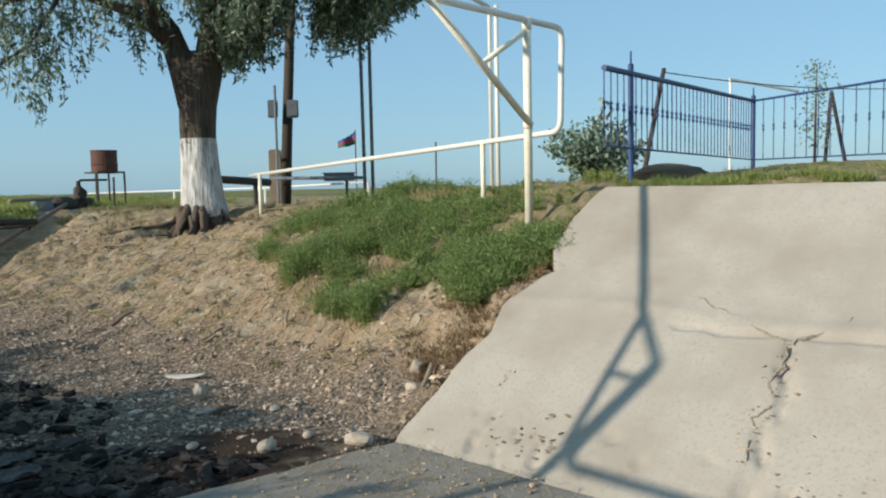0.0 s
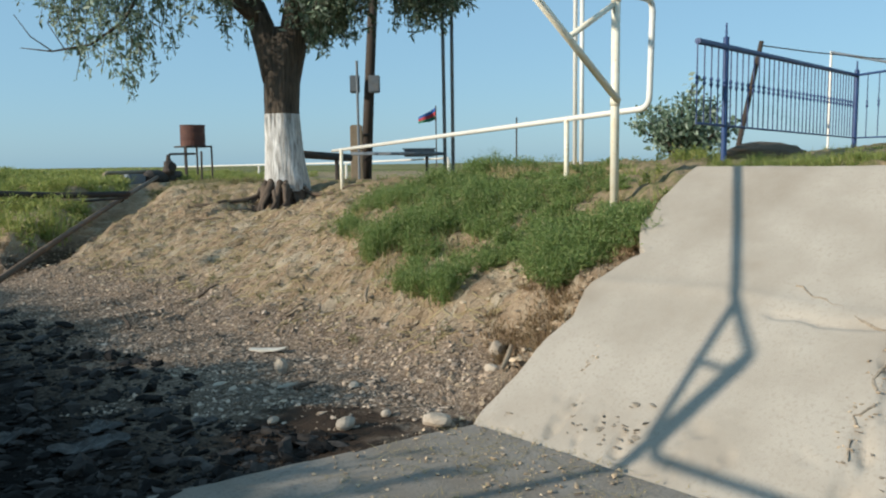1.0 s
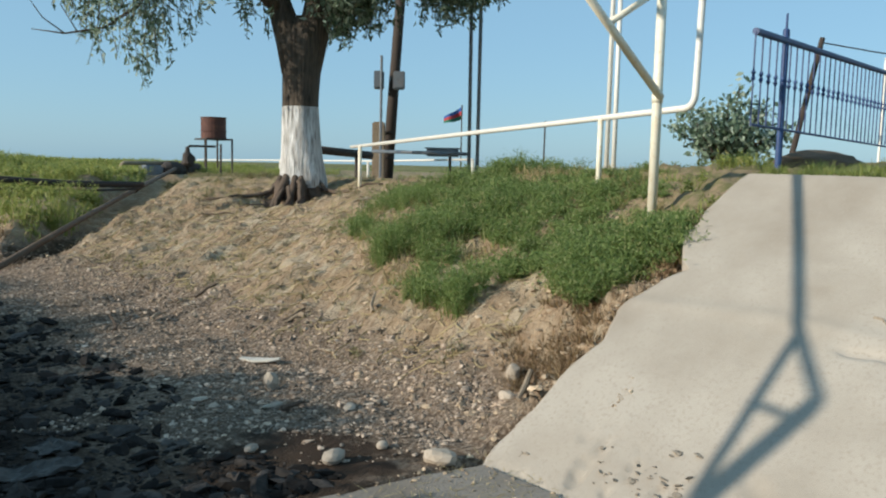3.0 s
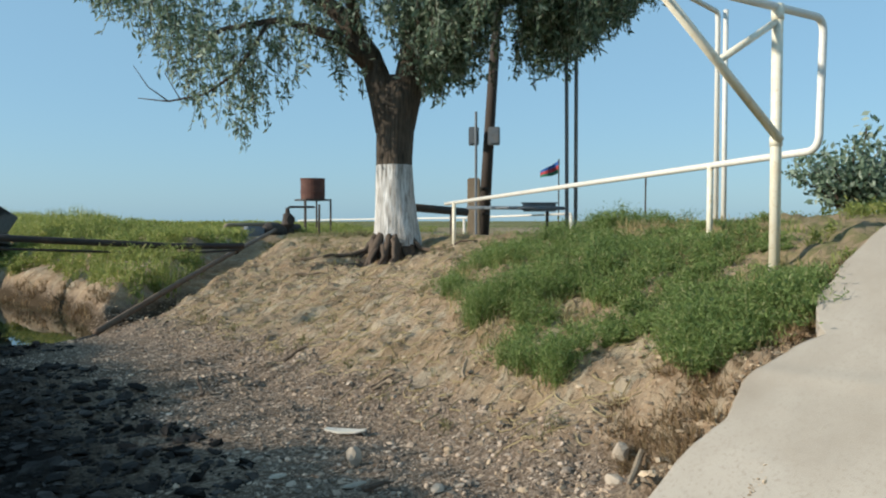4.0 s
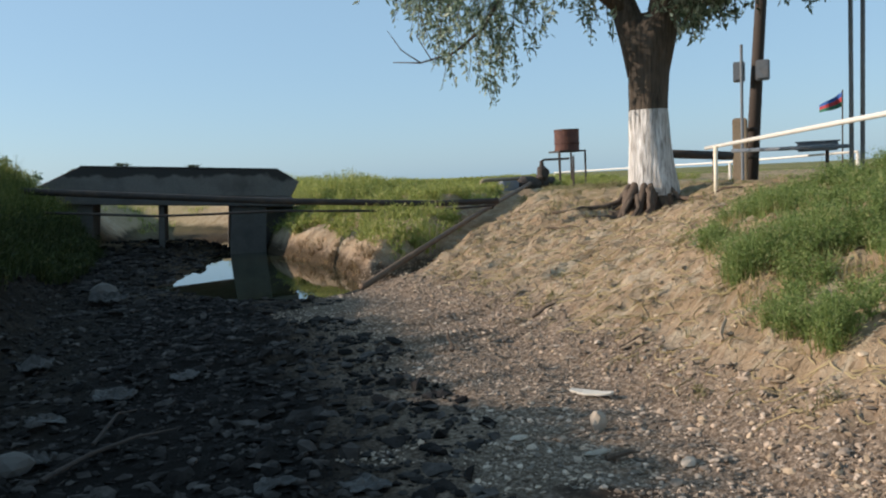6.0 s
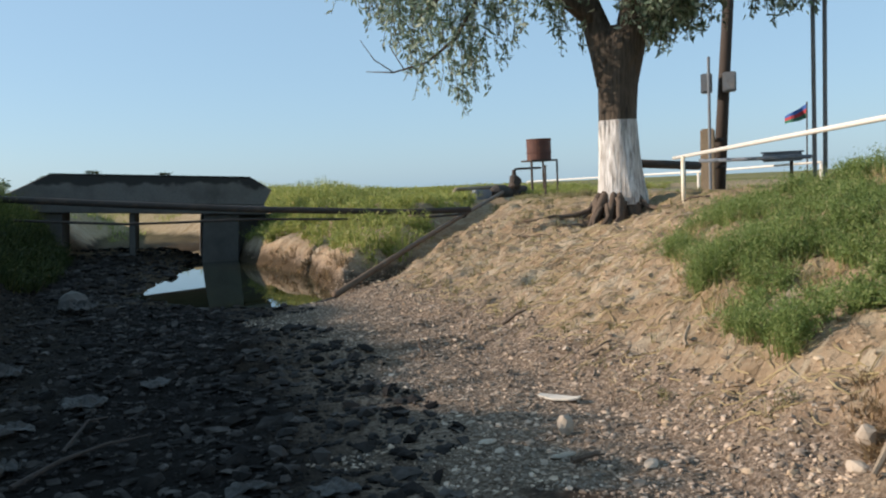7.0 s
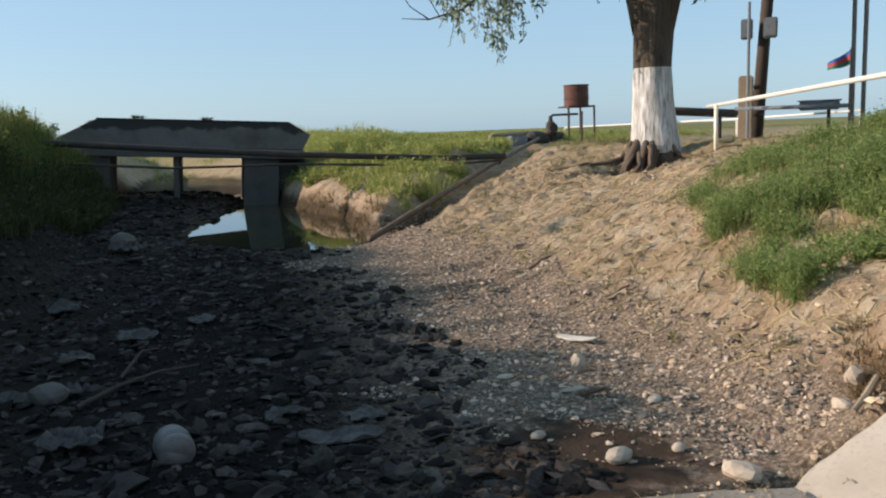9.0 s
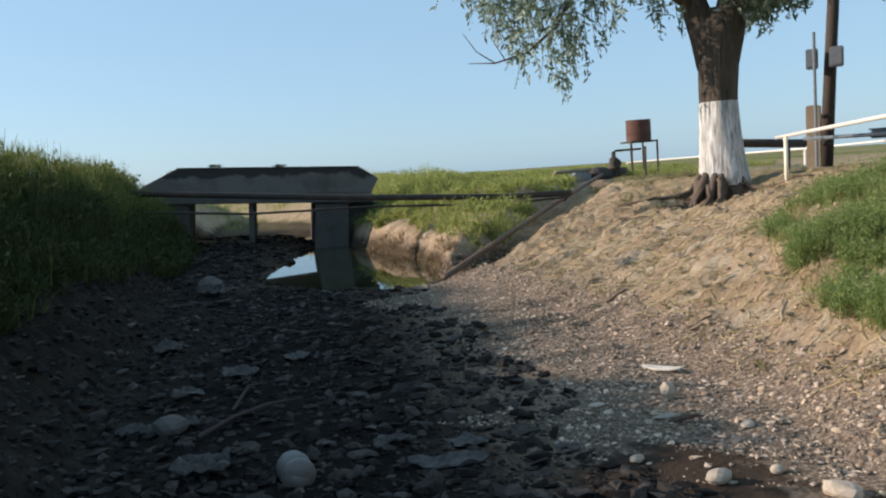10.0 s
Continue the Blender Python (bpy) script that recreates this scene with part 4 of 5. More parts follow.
stuff("drum_scrub", [blades(px, py, land(px, py) - 0.02, 10, 0.22, 0.30, 0.02, 64), feathery(px, py, land(px, py) - 0.02, 6, 0.24, 0.25, 65, 0.07, 6)], GRASS, "low olive scrub round the pump and drum", "grass")
px, py = scatter(900, [(6.9, 16.6), (8.4, 15.0), (9.3, 15.8), (9.8, 18.0), (11.0, 21.6), (9.2, 21.9), (8.2, 19.6)], 66, -0.04, 0.8)
stuff("shoulder_scrub", [blades(px, py, land(px, py) - 0.02, 12, 0.13, 0.22, 0.014, 67), feathery(px[::2], py[::2], land(px[::2], py[::2]) - 0.02, 7, 0.15, 0.2, 68, 0.05, 6)], KHAKI, "low khaki scrub on the shoulder below the pump", "grass")
px, py = scatter(620, [(3.15, 13.6), (3.15, 16.4), (2.5, 19.3), (2.85, 19.3), (3.25, 17.8), (3.6, 16.2), (3.6, 14.0)], 47, 0.0)
stuff("bank_dead_grass", [blades(px, py, land(px, py) - 0.02, 14, 0.16, 0.25, 0.016, 48)], BROWN_GRASS, "brown dead grass hanging on the steep bank above the pool", "grass")
px = np.array([-1.12, -1.03, -0.94, 0.5, 0.58, 0.66, -2.3, -2.2, -2.1])
py = np.full(9, 21.6)
pz = np.where(px < -2.05, 2.08 + 0.55 * (px + 2.1), 2.13 - 0.059 * px - 0.03)
stuff("bridge_weeds", [feathery(px, py, pz, 26, 0.075, 0.12, 61, 0.035, 9)], SHADED_WEED, "small dark weed tufts rooted on the bridge parapet", "weeds")
# shaded left bank: tall weeds that throw the bed into shade
LEFT = [(-1.4, 2.5), (-1.45, 6), (-1.5, 9), (-1.55, 13), (-1.4, 17), (-1.65, 21.3), (-6.5, 21), (-6.5, 2.5)]
px, py = scatter(7500, LEFT, 51, -0.26, 0.5)
rise = np.clip((-px - 0.7) / 1.5, 0.3, 1)
tall = (0.40 + 0.80 * np.clip(fbm(px, py, 0.45, 3, 52) + 0.5, 0, 1)) * rise
tall = tall * np.where((py > 3.6) & (py < 5.9), 0.45, 1.0) * np.where(px > -1.9, 0.7, 1.0)
# plants split into a shade-coloured bank face and a sun-coloured crest
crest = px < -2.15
for name, some, leaf, words in (("left_bank_weeds", ~crest, SHADED_WEED, "tall dense grass and weeds on the shaded bank"), ("crest_weeds", crest, SUNLIT_CREST, "olive grass along the sunlit crest of the shaded bank")):
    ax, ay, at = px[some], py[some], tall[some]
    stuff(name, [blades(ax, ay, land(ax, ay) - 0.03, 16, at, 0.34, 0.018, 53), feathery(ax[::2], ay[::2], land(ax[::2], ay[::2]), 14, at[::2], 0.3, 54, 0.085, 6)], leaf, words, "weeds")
px, py = scatter(190, [(-2.1, 3.6), (-2.2, 10.4), (-3.6, 10.4), (-3.6, 3.6)], 57, -0.1)
qx, qy = scatter(330, [(-2.1, 6.1), (-2.1, 7.6), (-3.1, 7.9), (-3.1, 6.3)], 60, -0.3)
r5 = np.random.default_rng(62)
px, py = np.concatenate([px, qx, r5.uniform(-2.9, -2.2, 16)]), np.concatenate([py, qy, r5.uniform(9.9, 11.9, 16)])
stuff("tall_stalks", [feathery(px, py, land(px, py) - 0.03, 9, np.random.default_rng(58).uniform(0.65, 1.15, len(px)), 0.2, 59, 0.10, 12)], SUNLIT_CREST, "tall leafy stalks along the crest of the shaded bank", "weeds")
px, py = scatter(2200, [(-2.6, 24), (-4, 31), (-1, 33), (8, 37), (14, 44), (-20, 44), (-20, 26), (-4, 23)], 55, -0.2, 0.3)
stuff("far_bank_grass", [blades(px, py, land(px, py) - 0.03, 10, 0.3, 0.4, 0.03, 56)], GRASS, "yellow-green grass on the banks beyond the bridge", "grass")


# ---- willow with a limewashed trunk ----
TREE = Vector((8.04, 13.0, 1.18))
RIGHT, AWAY = Vector((0.85, -0.53, 0)), Vector((0.53, 0.85, 0))


def at_tree(u, w, z):
    """u to the side along the bank, w away from the canal, z over the sea of the bed."""
    return Vector((TREE.x, TREE.y, 0)) + RIGHT * u + AWAY * w + Vector((0, 0, z))


willow = empty("willow_tree", "old willow with a limewashed trunk and drooping grey-green leaves", "tree")


def trunk_mesh(z0, z1, n, radius, bend, gnarl=1.0):
    """A fluted trunk length; radius and bend are functions of z."""
    own = bmesh.new()
    rings, sides = [], 40
    for i in range(n + 1):
        z = z0 + (z1 - z0) * i / n
        c = at_tree(bend(z), 0, z)
        ring = []
        for k in range(sides):
            a = 2 * math.pi * k / sides
            flute = 0.10 * noise.noise(Vector((math.cos(a) * 2.2, math.sin(a) * 2.2, z * 0.55))) + 0.06 * noise.noise(Vector((math.cos(a) * 6, math.sin(a) * 6, z * 1.1)))
            rr = radius(z) * (1 + gnarl * flute)
            ring.append(own.verts.new(c + RIGHT * (rr * math.cos(a)) + AWAY * (rr * 0.95 * math.sin(a))))
        rings.append(ring)
    for a, b in zip(rings, rings[1:]):
        for k in range(sides):
            own.faces.new((a[k], a[(k + 1) % sides], b[(k + 1) % sides], b[k]))
    return own


def trunk_radius(z):
    return float(np.interp(z, (0.6, 1.0, 1.2, 1.5, 2.0, 2.6, 3.2, 3.6, 4.1), (0.36, 0.40, 0.41, 0.375, 0.335, 0.32, 0.335, 0.36, 0.16)))


def trunk_bend(z):
    return float(np.interp(z, (1.0, 1.6, 2.5, 3.5, 4.2), (0.06, 0.02, 0.0, 0.02, 0.06)))


part("limewash_band", trunk_mesh(1.10, 2.50, 24, trunk_radius, trunk_bend), LIME, willow, "flaking white limewash over bark", smooth=True)
part("trunk", trunk_mesh(2.50, 4.05, 22, trunk_radius, trunk_bend), BARK, willow, smooth=True)
part("trunk_foot", trunk_mesh(0.45, 1.13, 16, lambda z: 0.37 + 0.22 * (1.13 - z), trunk_bend, 3.2), ROOT, willow, smooth=True)
ROOT_WAYS = [(-0.95, -1.3, 0.10), (-0.35, -1.8, 0.07), (0.1, -1.5, 0.08), (0.45, -1.0, 0.07), (-1.4, -0.8, 0.06), (0.05, -2.3, 0.05), (1.2, -1.1, 0.05)]
for i, (u, w, r) in enumerate(ROOT_WAYS):
    pts, rad = [], []
    for k in range(7):
        t = k / 6
        p = at_tree(u * (0.22 + 0.85 * t) + 0.09 * t * math.sin(8 * t + 2 * i), w * (0.18 + 0.85 * t) + 0.07 * t * math.cos(7 * t + i), 0)
        p.z = max(ground_z(p.x, p.y) + 0.05, 1.28 - 0.9 * t**0.7) if t < 0.3 else ground_z(p.x, p.y) + 0.05 * (1 - t) + 0.02 * math.sin(9 * t + i)
        pts.append(p)
        rad.append(r * 0.72 * (1.15 - 0.8 * t))
    part("root", tube(pts, rad, 8, 0.28, seed=i), ROOT, willow, smooth=True)
# gnarled roots laid bare where the bank has washed out under the trunk
BARE = [(-0.62, -0.60, 0.085), (-0.50, -1.00, 0.04), (-0.34, -1.15, 0.035), (-0.20, -0.85, 0.05), (-0.02, -1.20, 0.032), (0.14, -0.95, 0.04), (0.33, -0.75, 0.035), (-0.80, -0.45, 0.04)]
for i, (u, w, r) in enumerate(BARE):
    pts, rad = [], []
    for k in range(8):
        t = k / 7
        p = at_tree(u * (0.55 + 0.45 * t) + 0.07 * math.sin(7 * t + 3 * i) * min(1.0, 2 * t + 0.3), w * (0.40 + 0.60 * t) + 0.05 * math.cos(8 * t + i), 0)
        top_z = 1.16 + 0.07 * math.sin(5 * i)
        p.z = max(top_z - (0.75 + 0.2 * math.sin(3 * i)) * t, ground_z(p.x, p.y) + 0.02 - 0.06 * t)
        pts.append(p)
        rad.append(r * (1.1 - 0.5 * t + 0.22 * math.sin(11 * t + 2 * i)))
    part("root", tube(pts, rad, 9, 0.3, seed=60 + i), ROOT, willow, smooth=True)
BOUGHS = [
    [(-0.08, 0.0, 3.1, 0.25), (-0.17, 0.0, 3.65, 0.26), (-0.42, 0.1, 4.4, 0.21), (-0.9, 0.1, 5.1, 0.16), (-1.8, 0.2, 5.8, 0.11), (-3.2, 0.0, 6.1, 0.06)],
    [(0.08, 0.0, 3.1, 0.26), (0.18, 0.0, 3.65, 0.28), (0.36, 0.0, 4.6, 0.23), (0.5, 0.1, 5.6, 0.18), (0.9, 0.3, 6.8, 0.12), (1.3, 0.2, 7.8, 0.06)],
    [(-0.3, 0.0, 4.1, 0.13), (-1.0, -0.3, 4.65, 0.09), (-1.9, -0.4, 4.9, 0.06), (-2.9, -0.3, 4.75, 0.04), (-3.4, -0.3, 4.35, 0.02)],
    [(-2.1, -0.4, 4.85, 0.035), (-2.6, -0.5, 4.0, 0.028), (-3.1, -0.6, 3.62, 0.02), (-3.7, -0.6, 3.5, 0.014), (-4.2, -0.6, 3.55, 0.006)],
    [(-3.7, -0.6, 3.5, 0.012), (-4.0, -0.7, 3.72, 0.009), (-4.2, -0.8, 4.05, 0.005)],
    [(-3.5, -0.6, 3.52, 0.010), (-3.75, -0.6, 3.95, 0.008), (-3.65, -0.6, 4.25, 0.004)],
    [(0.45, 0.1, 4.9, 0.12), (1.2, 0.6, 5.6, 0.09), (2.2, 0.9, 6.1, 0.06), (3.5, 1.1, 6.1, 0.03)],
    [(0.48, 0.0, 5.2, 0.12), (0.7, 1.0, 6.0, 0.09), (1.6, 2.0, 6.6, 0.05), (2.5, 2.6, 6.5, 0.03)],
    [(-0.6, 0.1, 4.7, 0.12), (-0.8, -0.9, 5.5, 0.08), (-1.5, -1.8, 6.1, 0.05), (-2.6, -2.2, 5.9, 0.03)],
    [(0.4, 0.0, 5.0, 0.08), (0.9, -0.9, 5.7, 0.06), (1.6, -1.6, 6.0, 0.04), (2.4, -1.9, 5.7, 0.02)],
]
for i, limb in enumerate(BOUGHS):
    part("limb", tube([at_tree(u, w, z) for u, w, z, _ in limb], [r for *_, r in limb], 10, 0.08, seed=i), BARK, willow, smooth=True)


def sprays(starts, lengths, per, leaf, seed):
    """Hanging twigs set with narrow leaves: leaf and twig faces."""
    r = np.random.default_rng(seed)
    n = len(starts)
    t = np.sort(r.uniform(0.02, 1, (n, per)), 1)
    a = r.uniform(0, 2 * np.pi, n)
    out = r.uniform(0.05, 0.45, n)
    L = lengths[:, None]
    cx = starts[:, 0:1] + np.cos(a)[:, None] * out[:, None] * t**0.7 * L + 0.05 * np.sin(7 * t + a[:, None])
    cy = starts[:, 1:2] + np.sin(a)[:, None] * out[:, None] * t**0.7 * L + 0.05 * np.cos(6 * t + a[:, None])
    cz = starts[:, 2:3] - L * t**1.3
    m = n * per
    c = np.stack([cx, cy, cz], -1).reshape(m, 3) + r.normal(0, 0.035, (m, 3))
    d = r.normal(0, 0.65, (m, 3)) + np.array([0, 0, -0.6])
    d /= np.linalg.norm(d, axis=1)[:, None]
    s = np.cross(d, r.normal(0, 1, (m, 3)))
    s /= np.linalg.norm(s, axis=1)[:, None] + 1e-6
    ln = leaf * r.uniform(0.6, 1.35, m)[:, None]
    v = np.stack([c, c + d * ln * 0.45 + s * ln * 0.17, c + d * ln, c + d * ln * 0.45 - s * ln * 0.17], 1).reshape(-1, 3)
    f = np.arange(m)[:, None] * 4 + np.array([[0, 1, 2, 3]])
    # the twigs themselves, as thin three-sided strands
    k = 5
    tt = np.linspace(0, 1, k)[None, :]
    tx = starts[:, 0:1] + np.cos(a)[:, None] * out[:, None] * tt**0.7 * L + 0.05 * np.sin(7 * tt + a[:, None])
    ty = starts[:, 1:2] + np.sin(a)[:, None] * out[:, None] * tt**0.7 * L + 0.05 * np.cos(6 * tt + a[:, None])
    tz = starts[:, 2:3] - L * tt**1.3
    ring = []
    for j in range(3):
        ang = 2 * np.pi * j / 3
        ring.append(np.stack([tx + 0.006 * math.cos(ang), ty + 0.006 * math.sin(ang), tz], -1))
    tv = np.stack(ring, 2).reshape(-1, 3)
    base = (np.arange(n)[:, None] * k * 3 + np.arange(k - 1)[None, :] * 3).reshape(-1)
    tf = np.concatenate([np.stack([base + j, base + (j + 1) % 3, base + 3 + (j + 1) % 3, base + 3 + j], -1) for j in range(3)])
    return (v, f), (tv, tf)


def crown(name, n, u_knots, low_knots, u_range, w_range, high, per, seed, weight=None):
    """Sprays that fill the crown above a lower edge given along u."""
    r = np.random.default_rng(seed)
    u = r.uniform(*u_range, n)
    w = r.normal(0, w_range, n)
    length = r.uniform(0.5, 1.25, n)
    low = np.interp(u, u_knots, low_knots) + 0.28 * np.abs(w)
    start_z = low + length * 0.9 + (high - low - length) * r.uniform(0, 1, n) ** 1.35
    dome = high - 0.11 * (u * u + w * w) * 0.6
    keep = (start_z < dome + 0.6) & (fbm(u * 1.0, start_z, 0.9, 3, seed) > -0.22)
    pos = np.array([at_tree(a, b, c) for a, b, c in zip(u[keep], w[keep], start_z[keep])])
    leaf_vf, twig_vf = sprays(pos, length[keep], per, 0.125, seed + 1)
    ob = mesh_object(name, leaf_vf[0], leaf_vf[1].tolist(), LEAF, willow)
    tagged(mesh_object("twig_rest", twig_vf[0], twig_vf[1].tolist(), BARK, willow), kind="stuff")
    return tagged(ob, kind="stuff")


crown("crown", 2900, (0.0, 0.6, 1.2, 2.0, 2.8, 3.4, 4.2, 4.8), (4.5, 3.5, 3.9, 3.75, 3.95, 4.4, 5.1, 6.0), (0.2, 4.7), 1.2, 8.2, 46, 61)
crown("crown", 540, (-5.6, -4.8, -4.0, -3.2, -2.7, -2.2, -1.6, -1.0, -0.6, 0.2), (5.4, 4.8, 4.1, 2.95, 2.6, 3.2, 4.0, 3.7, 3.5, 4.3), (-5.4, 0.2), 0.9, 8.0, 34, 63)


# ---- things on the far bank ----
def polar(az, d, z=0.0):
    return Vector((d * math.sin(radians(az)), d * math.cos(radians(az)), z))


pole = empty("utility_pole", "dark tarred wooden pole strapped to a concrete stub", "pole")
pb = polar(37.35, 20.3)
part("shaft", tube([(pb.x, pb.y, 1.1), (pb.x + 0.13, pb.y - 0.06, 3.5), (pb.x + 0.42, pb.y - 0.2, 8.5)], [0.135, 0.125, 0.10], 14, 0.04), POLE_WOOD, pole, smooth=True)
sb = polar(36.75, 19.9)
part("stub", box((-0.15, -0.13, 1.0), (0.15, 0.13, 2.52), 0.03, m=Matrix.Translation((sb.x, sb.y, 0)) @ Matrix.Rotation(radians(-36), 4, "Z")), DRY_WOOD, pole, "tan weathered concrete stub")
for z in (1.7, 2.3):
    part("strap", tube([(pb.x, pb.y, z - 0.025), (pb.x, pb.y, z + 0.025)], 0.17, 14), OLD_STEEL, pole)
for da, w in ((-0.62, 0.24), (0.72, 0.28)):
    bc = polar(37.35 + da, 20.1)
    bx = part("meter_box", box((-w / 2, -0.1, 3.30), (w / 2, 0.1, 3.72), 0.02, m=Matrix.Translation((bc.x, bc.y, 0)) @ Matrix.Rotation(radians(-37), 4, "Z")), GREY_PIPE, pole, "grey steel meter box")
    part("lid", box((-w / 2 + 0.03, -0.115, 3.34), (w / 2 - 0.03, -0.101, 3.68), 0.003, m=Matrix.Translation((bc.x, bc.y, 0)) @ Matrix.Rotation(radians(-37), 4, "Z")), GREY_PIPE, bx)
cp = polar(36.9, 19.5)
tagged(part("conduit_pipe", tube([(cp.x, cp.y, 1.1), (cp.x, cp.y, 4.0)], 0.032, 8), GREY_PIPE), "thin grey-blue conduit pipe beside the pole", "pipe")

# black pipe lying behind the willow on two trestles
bp = empty("black_pipe", "thick black pipe resting on low trestles behind the willow", "pipe")
p0, p1 = polar(31.3, 17.5, 1.84), polar(36.3, 18.6, 1.72)
part("pipe", tube([p0, p1], 0.085, 12), OLD_STEEL, bp, smooth=True)
for k in (0.06, 0.8):
    p = p0.lerp(p1, k)
    part("trestle", tube([(p.x, p.y, 1.05), (p.x, p.y, p.z - 0.06)], 0.05, 8), OLD_STEEL, bp)
# white supply pipe on short feet
wpipe = empty("white_supply_pipe", "long low white-painted pipe on short feet behind the bank", "pipe")
pts = [polar(24.5, 36, 1.56), polar(30, 29, 1.60), polar(36, 24, 1.62), polar(43.2, 19.5, 1.69)]
part("pipe", tube(pts, 0.026, 10), WHITE_PIPE, wpipe, smooth=True)
for p in pts:
    part("foot", tube([(p.x, p.y, 0.9), (p.x, p.y, p.z - 0.03)], 0.04, 8), WHITE_PIPE, wpipe)
# cabinet on a post
cab = empty("control_cabinet", "flat grey steel cabinet on a single short post", "cabinet")
cc = polar(41.15, 16.9)
mm = Matrix.Translation((cc.x, cc.y, 0)) @ Matrix.Rotation(radians(-41), 4, "Z")
part("body", box((-0.32, -0.12, 1.71), (0.32, 0.12, 1.86), 0.015, m=mm), GREY_PIPE, cab)
part("roof", box((-0.35, -0.15, 1.86), (0.35, 0.15, 1.885), 0.006, m=mm), GREY_PIPE, cab)
part("post", box((0.12, -0.03, 1.0), (0.18, 0.03, 1.71), 0.006, m=mm), OLD_STEEL, cab)

# flag
flag = empty("small_flag", "small faded blue, red and green flag on a thin pole", "flag")
fp = polar(42.35, 22.5)
part("staff", tube([(fp.x, fp.y, 1.0), (fp.x, fp.y, 3.15)], 0.018, 8), OLD_STEEL, flag)
FLAG_COLOURS = ((0.03, 0.11, 0.35), (0.45, 0.05, 0.06), (0.03, 0.16, 0.10))
for i, c in enumerate(FLAG_COLOURS):
    vs, n = [], 8
    for k in range(n + 1):
        t = k / n
        p = Vector((fp.x, fp.y, 0)) - RIGHT * (0.48 * t) + AWAY * (0.06 * math.sin(7 * t))
        zt = 3.12 - 0.30 * t - 0.02 * math.sin(5 * t)
        for j in (0, 1):
            vs.append((p.x, p.y, zt - (0.34 - 0.16 * t) * (i + j) / 3))
    vs += [(x + 0.008, y + 0.012, z) for x, y, z in vs]
    m = 2 * (n + 1)
    fs = [(2 * k, 2 * k + 1, 2 * k + 3, 2 * k + 2) for k in range(n)] + [(m + 2 * k, m + 2 * k + 2, m + 2 * k + 3, m + 2 * k + 1) for k in range(n)]
    cloth = mat("flag_cloth", c, 0.85, grain=tuple(0.7 * q for q in c), scale=(40, 4), bump=0.1)
    mesh_object("stripe", vs, fs, cloth, flag)

# pump-side posts
for az, d, h in ((48.0, 30.0, 3.2), (26.2, 24.2, 2.0)):
    p = polar(az, d)
    tagged(part("thin_post", tube([(p.x, p.y, 0.95), (p.x + 0.02, p.y, h)], 0.03, 8), OLD_STEEL), "thin dark post standing in the scrub", "post")


# ---- beside the fence ----
def leafy_bush(name, centre, size, n, leaf, seed, label):
    """Stems fanning from the foot, leaves about their ends."""
    ob = empty(name, label, "bush")
    r = np.random.default_rng(seed)
    g = ground_z(centre[0], centre[1])
    foot = Vector((centre[0], centre[1], g))
    allc = []
    for i in range(n):
        a, q = r.uniform(0, 2 * np.pi), r.uniform(0.1, 1) ** 0.6
        tip = foot + Vector((size[0] * q * math.cos(a), size[0] * q * math.sin(a), size[1] * (1.02 - 0.45 * q * q) * r.uniform(0.6, 1.1)))
        mid = foot.lerp(tip, 0.5) + Vector((0, 0, 0.08))
        part("stem", tube([foot, mid, tip], [0.014, 0.009, 0.004], 5), ROOT, ob)
        for t in np.linspace(0.3, 1.0, 16):
            c = foot * (1 - t) ** 2 + mid * (2 * t * (1 - t)) + tip * t * t
            allc.append(np.array(c)[None, :] + r.normal(0, 0.06, (6, 3)))
    c = np.concatenate(allc)
    m = len(c)
    d = r.normal(0, 1, (m, 3)) + np.array([0, 0, 0.4])
    d /= np.linalg.norm(d, axis=1)[:, None]
    s = np.cross(d, r.normal(0, 1, (m, 3)))
    s /= np.linalg.norm(s, axis=1)[:, None] + 1e-6
    ln = leaf * r.uniform(0.6, 1.4, m)[:, None]
    v = np.stack([c, c + d * ln * 0.5 + s * ln * 0.28, c + d * ln, c + d * ln * 0.5 - s * ln * 0.28], 1).reshape(-1, 3)
    tagged(mesh_object("leaves", v, (np.arange(m)[:, None] * 4 + np.array([[0, 1, 2, 3]])).tolist(), LEAF, ob), kind="stuff")
    return ob


leafy_bush("green_bush", (8.55, 5.15), (0.62, 0.85), 34, 0.07, 71, "rounded leafy green bush beside the blue fence")
leafy_bush("far_bush", (-5.8, 30.5), (1.4, 1.5), 24, 0.16, 72, "dark leafy bush on the bank beyond the bridge")
b0, b1 = polar(62.2, 8.4), polar(63.75, 8.6)
tagged(part("leaning_post", tube([(b0.x, b0.y, 1.45), (b1.x, b1.y, 2.70)], [0.026, 0.022], 8, 0.08), POLE_WOOD), "grey wooden post leaning behind the fence", "post")
wire = [b1 + Vector((0, 0, 2.66))]
for k in range(1, 13):
    t = k / 12
    q = Vector((b1.x, b1.y, 2.66)).lerp(Vector((15.5, 1.5, 3.15)), t)
    wire.append(q - Vector((0, 0, 0.9 * t * (1 - t))))
tagged(part("slack_wire", tube(wire, 0.006, 5), OLD_STEEL), "slack dark wire strung from the leaning post", "wire")
ridge = clump(5, (1.3, 0.16, 0.11), 0.35, 3)
bmesh.ops.transform(ridge, matrix=Matrix.Translation((8.45, 4.02, 1.63)) @ Matrix.Rotation(radians(9), 4, "Z"), verts=ridge.verts)
tagged(part("earth_ridge", ridge, DARK_SOIL, smooth=True), "low dark ridge of dug earth under the fence", "earth mound")
white_frame = empty("white_gate_post", "white square post with a thin sloping stay", "post")
q = polar(68.05, 15.0)
